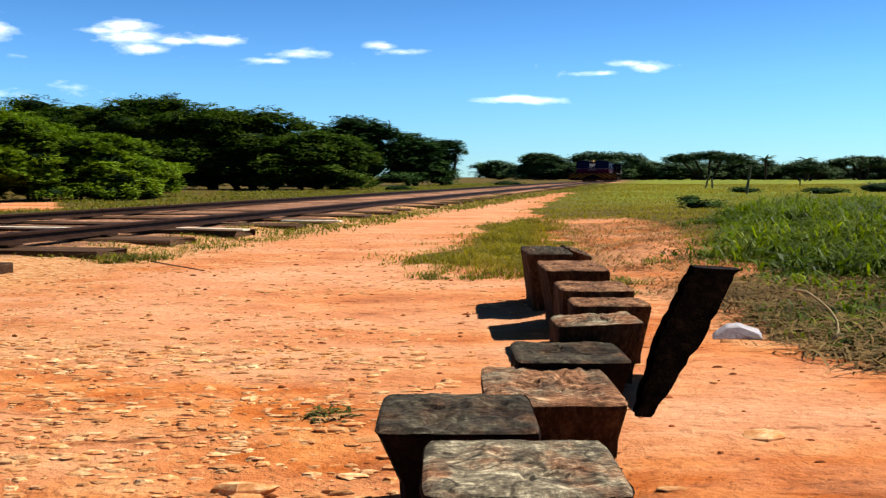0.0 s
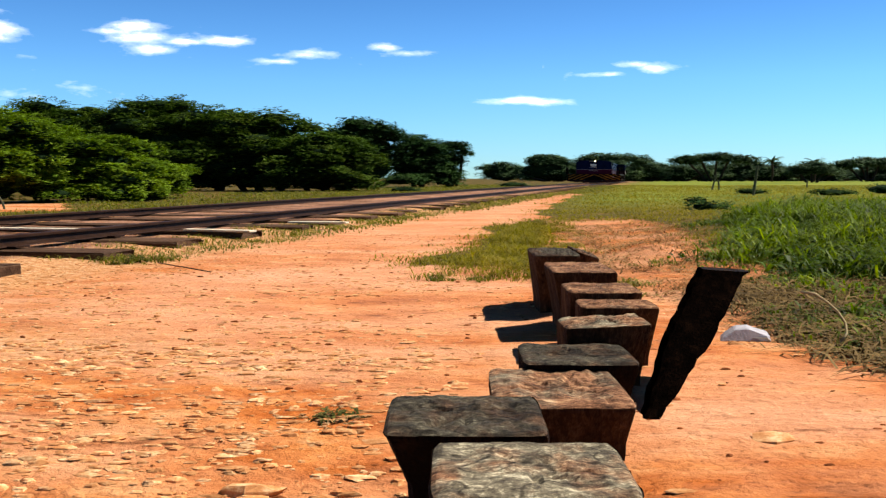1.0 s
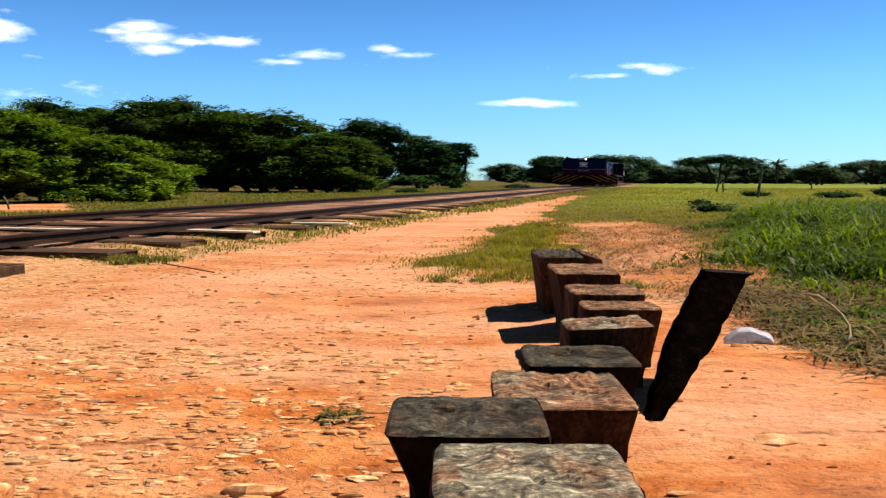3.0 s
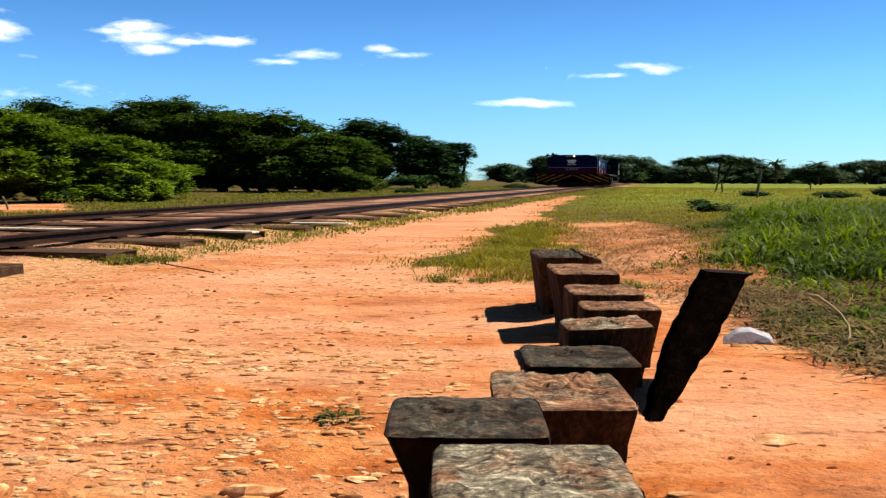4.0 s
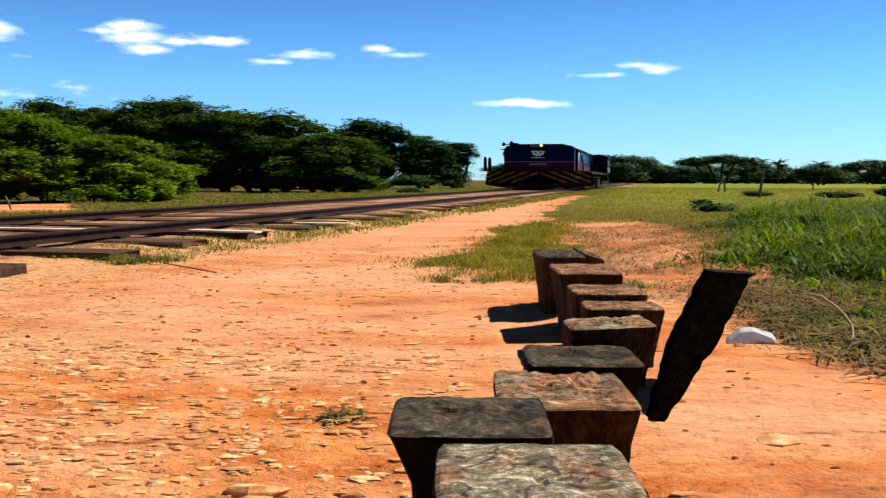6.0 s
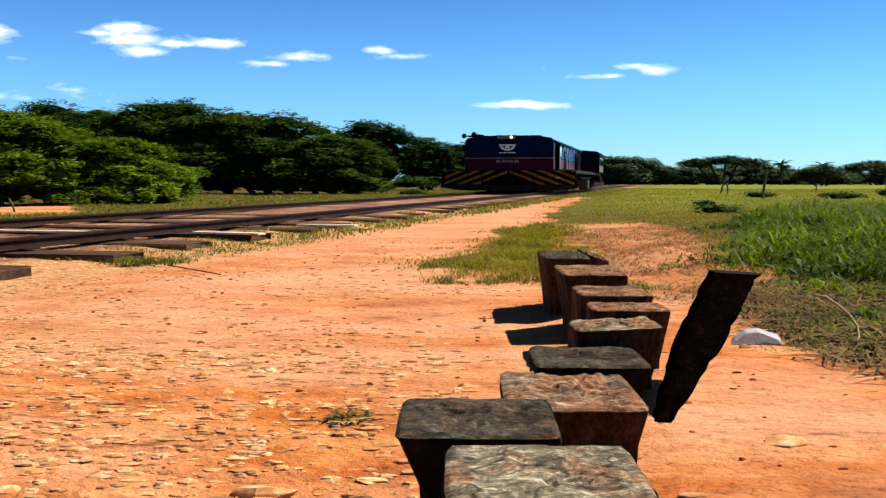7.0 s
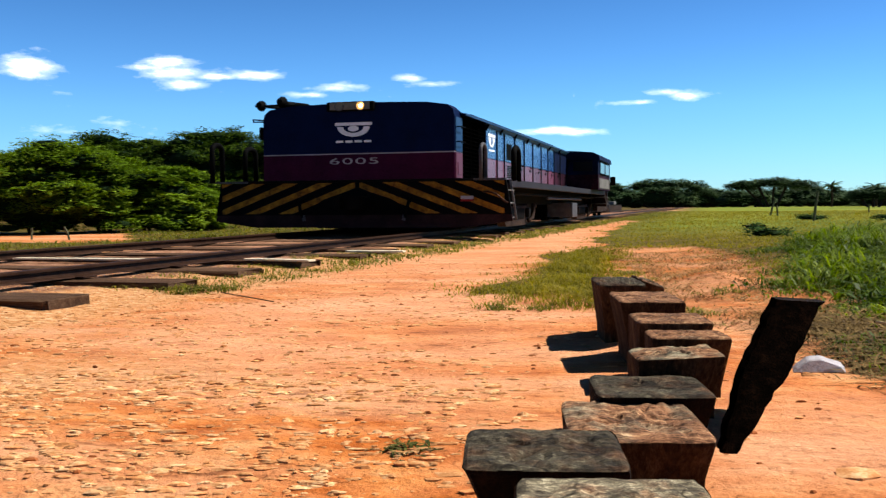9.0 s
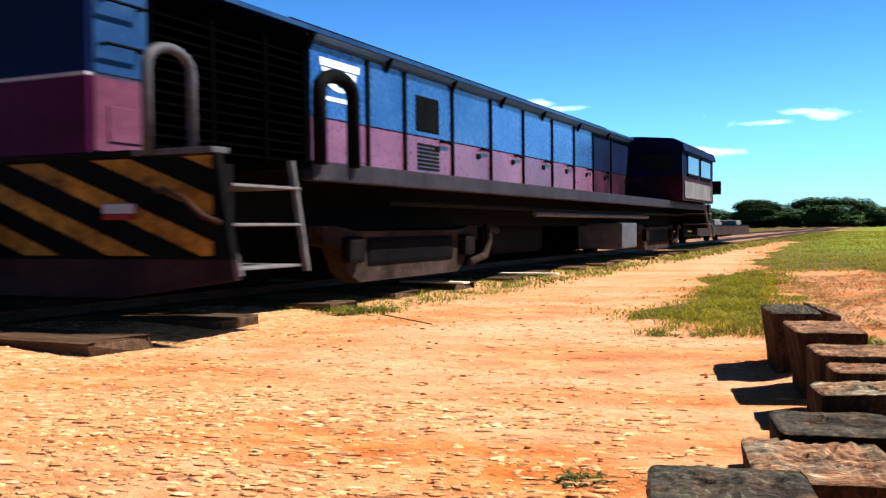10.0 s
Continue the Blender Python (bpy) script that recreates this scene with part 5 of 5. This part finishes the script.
def tree(name, label, category, x, y, lobes, count, size, material, seed, trunk=0.0, group=""):
    rng = random.Random(seed)
    ob = new(name)
    ob.location = (x, y, relief(x, y))
    tagged(ob, label, category, group)
    bm = bmesh.new()
    for c, r in lobes[:4]:
        b = Vector((c[0] * 0.25 + rng.uniform(-0.1, 0.1), c[1] * 0.25, -0.1))
        t = Vector((c[0], c[1], c[2]))
        mid = b.lerp(t, 0.5) + Vector((rng.uniform(-0.15, 0.15), 0, 0.1))
        tube([b, mid, t], max(0.02, trunk or 0.06), 6, bm)
    part("trunk", bm, M_BARK, ob)
    me = leaf_cloud(rng, lobes, count, size)
    me.materials.append(material)
    cr = new("crown", me)
    cr.parent = ob
    # dense inner foliage that closes the crown; its shade is in the dark colour
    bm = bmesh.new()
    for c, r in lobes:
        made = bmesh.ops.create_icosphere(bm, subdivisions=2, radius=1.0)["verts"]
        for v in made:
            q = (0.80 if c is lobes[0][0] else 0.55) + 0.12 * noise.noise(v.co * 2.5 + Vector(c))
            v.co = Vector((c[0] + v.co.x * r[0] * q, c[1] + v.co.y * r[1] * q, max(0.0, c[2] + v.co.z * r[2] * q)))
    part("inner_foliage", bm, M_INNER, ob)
    return ob


# darker than the leaves: the crown's inner shade is put into it
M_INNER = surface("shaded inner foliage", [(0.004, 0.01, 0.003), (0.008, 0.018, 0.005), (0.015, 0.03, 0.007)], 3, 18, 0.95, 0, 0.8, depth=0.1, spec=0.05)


def lobes_for(rng, half, top, n, low=0.25, deep=1.0, flat=0.0):
    """A broad rounded crown, half wide and top high: a core, and boughs over the side that is seen."""
    out = [((0, 0, top * 0.42), (half * 0.9, deep * 0.85, top * 0.5))]
    for _ in range(int(n * 2.6)):
        u, v = rng.uniform(-1, 1), rng.uniform(0, 1)
        shell = (1 - abs(u) ** 2.6) ** 0.45
        a = v ** 0.8 * math.pi * 0.5
        r = top * rng.uniform(0.11, 0.20)
        z = max(r * 0.6, top * 0.90 * shell * math.sin(a) * rng.uniform(0.9, 1.02) + 0.02 * top)
        y = -deep * math.cos(a) * shell * rng.uniform(0.8, 1.05) + (rng.random() < 0.25) * deep * 0.8
        out.append(((u * half * 0.95, y, z), (r * rng.uniform(1.5, 2.4), r * 1.4, r * rng.uniform(0.55, 0.8))))
    return out


def plant_trees():
    rng = random.Random(77)
    # thicket behind the track
    spec = [(-13.6, 34, 2.8, 3.15, 16), (-9.9, 33, 3.1, 3.22, 18), (-6.6, 33, 2.7, 2.85, 15), (-4.25, 31.5, 1.7, 1.95, 12), (-17.5, 36, 3.0, 3.0, 14), (-22.5, 38, 3.4, 2.7, 12)]
    for k, (x, y, half, top, n) in enumerate(spec):
        tree("tree", "broad dense dark green tree in a thicket", "tree", x, y, lobes_for(rng, half, top * 1.02, n, 0.22, 1.8), 24000, 0.095, M_LEAF, 100 + k, 0.1, "thicket behind the track")
    for k, (x, y, half, top, n) in enumerate([(-4.0, 43, 2.0, 3.2, 10), (-1.35, 46, 1.25, 2.42, 10)]):
        tree("tree", "dark flat-topped tree beyond the thicket", "tree", x, y, lobes_for(rng, half, top * 1.02, n, 0.3, 1.2), 12000, 0.12, M_LEAF_DARK, 130 + k, 0.12, "thicket behind the track")
    tiers = [((0.05, 0, 1.98), (0.72, 0.8, 0.26)), ((0.50, 0, 1.68), (0.45, 0.6, 0.18)), ((-0.35, 0, 1.5), (0.7, 0.8, 0.4)), ((-0.95, 0, 1.85), (0.75, 0.8, 0.5)), ((-0.25, 0, 1.0), (0.55, 0.6, 0.4)), ((-0.6, 0, 0.55), (0.9, 0.6, 0.5)), ((0.15, 0, 1.25), (0.45, 0.5, 0.4)), ((0.1, 0, 0.5), (0.5, 0.5, 0.5))]
    tree("tree", "dark tree with flat layered boughs ending the thicket", "tree", 0.15, 47, tiers, 9000, 0.10, M_LEAF_DARK, 133, 0.07, "thicket behind the track")
    for k, (x, y, half, top, n) in enumerate([(-8.5, 17.3, 1.6, 1.50, 14), (-6.75, 18.3, 1.1, 1.08, 12), (-11.2, 17.0, 1.8, 1.5, 12), (-5.95, 19.3, 0.55, 0.66, 8), (-13.8, 17.5, 1.8, 1.35, 10), (-7.5, 17.7, 1.1, 1.30, 10), (-8.45, 13.2, 0.85, 1.15, 10)]):
        tree("bush", "leafy mid-green bush beside the track", "bush", x, y, lobes_for(rng, half, top * 1.16, n, 0.15, 1.0), 20000, 0.058, M_LEAF_BUSH, 150 + k, 0.03, "bushes beside the track")
    # closed low belt behind the far tree line
    for k in range(27):
        x = 19 + k * 4.6 + rng.uniform(-1, 1)
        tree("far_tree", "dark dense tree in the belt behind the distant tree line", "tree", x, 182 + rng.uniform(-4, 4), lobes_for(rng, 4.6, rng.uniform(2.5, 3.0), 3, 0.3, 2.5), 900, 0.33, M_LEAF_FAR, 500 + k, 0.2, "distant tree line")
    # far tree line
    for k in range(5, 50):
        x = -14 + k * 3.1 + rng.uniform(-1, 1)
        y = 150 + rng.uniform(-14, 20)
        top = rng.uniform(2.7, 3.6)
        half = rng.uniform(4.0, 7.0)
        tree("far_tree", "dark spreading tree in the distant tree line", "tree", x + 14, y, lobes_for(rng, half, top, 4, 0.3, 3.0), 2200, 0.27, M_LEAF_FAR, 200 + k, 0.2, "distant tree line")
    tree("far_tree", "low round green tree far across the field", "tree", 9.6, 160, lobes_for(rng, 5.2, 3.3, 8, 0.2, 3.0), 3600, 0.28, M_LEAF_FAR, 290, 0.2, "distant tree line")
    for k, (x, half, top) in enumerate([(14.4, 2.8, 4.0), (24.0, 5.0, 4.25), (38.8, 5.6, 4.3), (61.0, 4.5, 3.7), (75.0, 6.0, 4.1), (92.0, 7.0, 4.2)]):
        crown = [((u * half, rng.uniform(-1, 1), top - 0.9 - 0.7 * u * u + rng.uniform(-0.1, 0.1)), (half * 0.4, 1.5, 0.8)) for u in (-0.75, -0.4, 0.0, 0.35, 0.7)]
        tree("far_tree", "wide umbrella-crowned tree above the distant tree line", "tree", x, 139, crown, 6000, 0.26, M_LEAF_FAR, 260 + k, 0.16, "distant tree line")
    tree("field_tree", "small flat-crowned tree standing in the meadow", "tree", 39.5, 104, [((0, 0, 1.55), (2.2, 1.8, 0.8)), ((-1.5, 0, 1.2), (1.3, 1.1, 0.6)), ((1.6, 0, 1.25), (1.3, 1.1, 0.6))], 3600, 0.2, M_LEAF_FAR, 300, 0.13)
    rng = random.Random(78)
    for k, (x, y, half, top, n) in enumerate([(-11.8, 33.6, 1.9, 3.05, 12), (-8.2, 33.4, 2.0, 2.85, 12), (-15.6, 35.0, 2.0, 3.0, 12)]):
        tree("tree", "broad dense dark green tree in a thicket", "tree", x, y, lobes_for(rng, half, top * 1.0, n, 0.22, 1.6), 16000, 0.095, M_LEAF, 170 + k, 0.1, "thicket behind the track")
    for x, y, r in ((8.2, 26, 0.25), (9.6, 24, 0.3), (4.4, 17, 0.12), (12.5, 27, 0.5), (3.4, 12.5, 0.16), (-1.4, 29, 0.3), (3.2, 48, 0.5)):
        tree("shrub", "low dark shrub in the rough grass", "shrub", x, y, [((0, 0, r * 0.25), (r * 1.6, r, r * 0.35)), ((r, 0, r * 0.2), (r, r, r * 0.25))], 700, 0.05, M_LEAF_DARK, int(x * 10) + 400, 0.01)


def palm(x, y, height, seed):
    rng = random.Random(seed)
    ob = new("palm_tree")
    ob.location = (x, y, 0)
    tagged(ob, "slender palm rising above the distant tree line", "palm tree", "distant palms")
    part("trunk", tube([(0, 0, -0.1), (0.1, 0, height * 0.5), (0, 0, height)], 0.16, 7), M_BARK, ob)
    verts, faces = [], []
    for k in range(17):
        a = k * math.tau / 17 + rng.uniform(-0.2, 0.2)
        el = rng.uniform(0.2, 1.5)
        ln = rng.uniform(1.3, 1.9)
        last = None
        for j in range(7):
            f = j / 6
            p = Vector((math.cos(a) * ln * f, math.sin(a) * ln * f, height + ln * (el * f - 0.75 * f * f) * 0.55))
            w = 0.20 * (1 - f) + 0.03
            s = Vector((-math.sin(a), math.cos(a), 0.35)) * w
            verts += [tuple(p - s), tuple(p + s)]
            if last is not None:
                faces.append((last, last + 1, len(verts) - 1, len(verts) - 2))
            last = len(verts) - 2
    me = mesh_of("fronds", verts, faces)
    me.materials.append(M_LEAF_FAR)
    new("fronds", me).parent = ob


plant_trees()
palm(46.3, 137, 2.95, 1)
palm(52.4, 137, 2.75, 2)


# ---- fence in the meadow ----
M_LICHEN = surface("lichened fence timber", [(0.03, 0.03, 0.015), (0.08, 0.08, 0.045), (0.15, 0.15, 0.09)], 9, 50, 0.95, 0, 0.4, (3, 3, 0.6))
def fence_post(x, y, h, lean, r=0.034):
    ob = part("fence_post", tube([(0, 0, -0.1), (lean * 0.5, 0, h * 0.5), (lean, 0, h)], r, 7), M_LICHEN, None)
    ob.location = (x, y, 0)
    tagged(ob, "thin leaning weathered fence post in the grass", "fence post", "meadow fence posts")


fence_post(9.9, 36.0, 0.62, 0.20)
fence_post(7.65, 24.0, 0.735, 0.10)
fence_post(10.2, 36.0, 0.38, -0.05)
fence_post(16.5, 44.0, 0.4, 0.0)
fence_post(-6.6, 12.9, 0.17, 0.01, 0.014)
fence_post(-6.05, 12.95, 0.18, -0.10, 0.014)

# ---- a dry vine stem and a stick ----
vine = part("vine_stem", tube([(0.925, 2.50, 0.122), (0.955, 2.48, 0.120), (0.98, 2.46, 0.100), (1.0, 2.44, 0.078), (1.012, 2.42, 0.052), (1.008, 2.40, 0.03), (0.985, 2.38, 0.008)], 0.0036, 7), M_CANE, None, smooth=True)
tagged(vine, "pale dry vine stem arching over the grass", "vine stem")
stick = part("stick", tube([(-1.42, 4.60, 0.012), (-1.25, 4.38, 0.014), (-1.05, 4.16, 0.01)], 0.003, 6), M_SLEEPER, None)
tagged(stick, "thin brown stick lying on the soil", "stick")


def plank(s, lat, length, turn, label):
    bm = box(-length / 2, length / 2, -0.045, 0.045, 0, 0.014, 0.004)
    ob = part("plank", bm, M_PALE, None)
    p = on_track(s, lat)
    ob.matrix_world = pose(p.x, p.y, 0.055, 0, 0, turn)
    tagged(ob, label, "plank", "loose planks by the rails")


plank(7.0, 1.35, 0.55, -22, "bleached plank lying at the sleeper ends")
plank(6.9, -0.1, 1.3, -12, "bleached plank lying between the rails")
plank(8.3, 1.6, 0.5, -10, "bleached board lying on the trackside grass")

# ---- clouds ----
def cloud_material():
    m, nt, b = node_mat("thin white cloud")
    nt.nodes.remove(b)
    tc = nt.nodes.new("ShaderNodeTexCoord")
    n = add(nt, "ShaderNodeTexNoise", Scale=1.5, Detail=7.0, Roughness=0.62)
    off = nt.nodes.new("ShaderNodeObjectInfo")
    sh = add(nt, "ShaderNodeVectorMath", op="ADD")
    mul = add(nt, "ShaderNodeMath", op="MULTIPLY")
    mul.inputs[1].default_value = 40.0
    nt.links.new(off.outputs["Random"], mul.inputs[0])
    mp = add(nt, "ShaderNodeMapping", Scale=(0.45, 1.0, 1.5))
    nt.links.new(tc.outputs["Object"], mp.inputs[0])
    nt.links.new(mp.outputs[0], sh.inputs[0])
    nt.links.new(mul.outputs[0], sh.inputs[1])
    nt.links.new(sh.outputs[0], n.inputs["Vector"])
    at = nt.nodes.new("ShaderNodeAttribute")
    at.attribute_name = "thick"
    s = add(nt, "ShaderNodeMath", op="MULTIPLY_ADD")
    nt.links.new(n.outputs["Fac"], s.inputs[0])
    s.inputs[1].default_value = 1.6
    thin = add(nt, "ShaderNodeMath", op="MULTIPLY_ADD")
    thin.inputs[1].default_value, thin.inputs[2].default_value = 0.75, -0.5
    nt.links.new(at.outputs["Fac"], thin.inputs[0])
    nt.links.new(thin.outputs[0], s.inputs[2])
    alpha = ramp(nt, s.outputs[0], [(0.22, (0, 0, 0)), (0.60, (0.25, 0.25, 0.25)), (1.0, (0.95, 0.95, 0.95))])
    e = add(nt, "ShaderNodeEmission", Color=(0.95, 0.98, 1.0, 1), Strength=1.15)
    t = nt.nodes.new("ShaderNodeBsdfTransparent")
    mx = nt.nodes.new("ShaderNodeMixShader")
    nt.links.new(alpha, mx.inputs[0])
    nt.links.new(t.outputs[0], mx.inputs[1])
    nt.links.new(e.outputs[0], mx.inputs[2])
    nt.links.new(mx.outputs[0], nt.nodes["Material Output"].inputs["Surface"])
    return m


M_CLOUD = cloud_material()


def cloud(label, px, pz, puffs):
    """A thin far cloud; puffs: places and half sizes across its sheet."""
    d = 2400.0
    nx, nz = 60, 24
    x0 = min(p[0] - p[2] * 1.9 for p in puffs)
    x1 = max(p[0] + p[2] * 1.9 for p in puffs)
    z0 = min(p[1] - p[3] * 2.0 for p in puffs)
    z1 = max(p[1] + p[3] * 2.0 for p in puffs)
    verts, faces, thick = [], [], []
    for j in range(nz + 1):
        for i in range(nx + 1):
            x, z = x0 + (x1 - x0) * i / nx, z0 + (z1 - z0) * j / nz
            v = max(p[4] * 1.5 * math.exp(-1.25 * (((x - p[0]) / p[2]) ** 2 + ((z - p[1]) / p[3]) ** 2)) for p in puffs) - 0.45
            v = min(1.05, v)
            thick.append(v)
            verts.append((x / 40, -0.12 * max(0, v), z / 40))
            if i and j:
                a = j * (nx + 1) + i
                faces.append((a - nx - 2, a - nx - 1, a, a - 1))
    me = mesh_of("cloud", verts, faces, True)
    me.attributes.new("thick", "FLOAT", "POINT").data.foreach_set("value", thick)
    me.materials.append(M_CLOUD)
    ob = new("cloud", me)
    ob.scale = (57, 57, 57)
    ob.visible_shadow = False
    tagged(ob, label, "cloud", "scattered clouds")
    return ob


DRIFT = {
    "east": [(0.0, 0.00, 0.00), (2.5, 0.10, 0.04), (5.0, -0.06, 0.08), (7.0, -0.40, 0.10), (8.0, -0.79, 0.05), (8.5, -1.02, -0.06), (9.0, -1.22, -0.07), (9.5, -1.89, -0.08), (10.0, -2.53, -0.29)],
    "middle": [(0.0, 0.00, 0.00), (2.5, -0.06, -0.00), (5.0, -0.42, -0.01), (7.0, -0.71, -0.02), (8.0, -1.03, -0.01), (8.5, -1.18, -0.09), (9.0, -1.17, -0.17), (9.5, -1.71, -0.11), (10.0, -2.11, -0.31)],
    "west": [(0.0, 0.00, 0.00), (2.5, 0.15, 0.10), (5.0, -0.30, 0.10), (7.0, -0.90, 0.09), (8.0, -1.28, -0.01), (8.5, -1.14, -0.12), (9.0, -1.32, -0.12), (9.5, -2.15, 0.07), (10.0, -2.88, -0.39)],
    "high": [(0.0, 0.00, 0.00), (2.5, -0.20, -0.02), (5.0, -0.66, -0.02), (7.0, -0.86, 0.00), (8.0, -1.24, 0.18), (8.5, -1.62, -0.01), (9.0, -1.73, -0.10), (9.5, -2.15, 0.07), (10.0, -2.88, -0.39)],
}
cloud_rows = []
for label, az, el, group, puffs in [
    ("long white cloud streak with a thick end", -16.16, 7.74, "west", [[-62, 22, 56, 13, 0.85], [-45, 4, 62, 16, 0.85], [-30, -13, 58, 10, 0.8], [20, 0, 60, 9, 0.75], [80, 2, 62, 11, 0.8], [-100, 12, 45, 10, 0.6]]),
    ("small white cloud wisp", -8.98, 7.16, "west", [[10, 2, 56, 10, 0.72], [-30, -11, 50, 6, 0.5]]),
    ("faint thin cloud wisp", -2.66, 7.59, "high", [[-30, 5, 40, 7, 0.72], [20, -6, 50, 8, 0.55]]),
    ("white cloud streak with a long thin tail", 10.69, 6.31, "east", [[42, 2, 42, 11, 0.95], [5, 8, 55, 7, 0.7], [-48, -6, 55, 6, 0.58]]),
    ("narrow bright white cloud bar", 4.58, 4.62, "middle", [[-5, 0, 74, 8, 0.9], [25, -2, 60, 8, 0.85]]),
    ("faint haze of thin cloud low over the trees", -22.52, 4.93, "west", [[0, 0, 130, 22, 0.28], [40, -10, 70, 10, 0.2]]),
    ("faint thin cloud wisp at the sky edge", -23.61, 6.55, "west", [[0, 0, 50, 7, 0.3]]),
    ("white puff of cloud beyond the thicket", -25.73, 7.86, "west", [[0, 0, 50, 20, 1.0], [-60, -8, 60, 9, 0.5]]),
]:
    ob = cloud(label, az, el, puffs)
    rows = []
    for t, da, de in DRIFT[group]:
        a, e = radians(az + da), radians(el + de)
        p = Vector((math.sin(a) * math.cos(e), math.cos(a) * math.cos(e), math.sin(e))) * 2400
        rows.append((t, pose(p.x, p.y, p.z, 0, 0, -math.degrees(a))))
    cloud_rows.append((ob, rows))


# ---- what moves ----
RUN = [(0.0, 78.0), (1.0, 71.6), (2.0, 64.9), (3.0, 58.0), (4.0, 50.6), (4.5, 46.9), (5.0, 43.0), (5.5, 39.3), (6.0, 35.5), (6.5, 31.7), (7.0, 27.86), (7.5, 23.95), (8.0, 20.0), (8.5, 16.15), (9.0, 12.1), (9.5, 7.95), (9.8, 5.47), (10.0, 3.84)]


def run_at(t):
    return float(np.interp(t, [r[0] for r in RUN], [r[1] for r in RUN]))


def motions():
    def on(s):
        p = on_track(s)
        return pose(p.x, p.y, 0, 0, 0, TURN)
    walk(loco, [(t, on(s)) for t, s in RUN])
    walk(wagon, [(t, on(s + 13.1)) for t, s in RUN])
    for things, radius in ((loco_wheels, 0.205), (wagon_wheels, 0.13)):
        step = 1 / 30
        for w, y in things:
            rows = []
            for k in range(301):
                t = k * step
                roll = math.degrees((78.0 - run_at(t)) / max(radius, 0.205))
                rows.append((t, pose(0, y, RAIL_TOP + radius, roll, 0, 0)))
            walk(w, rows)
    for ob, rows in cloud_rows:
        walk(ob, rows)


motions()
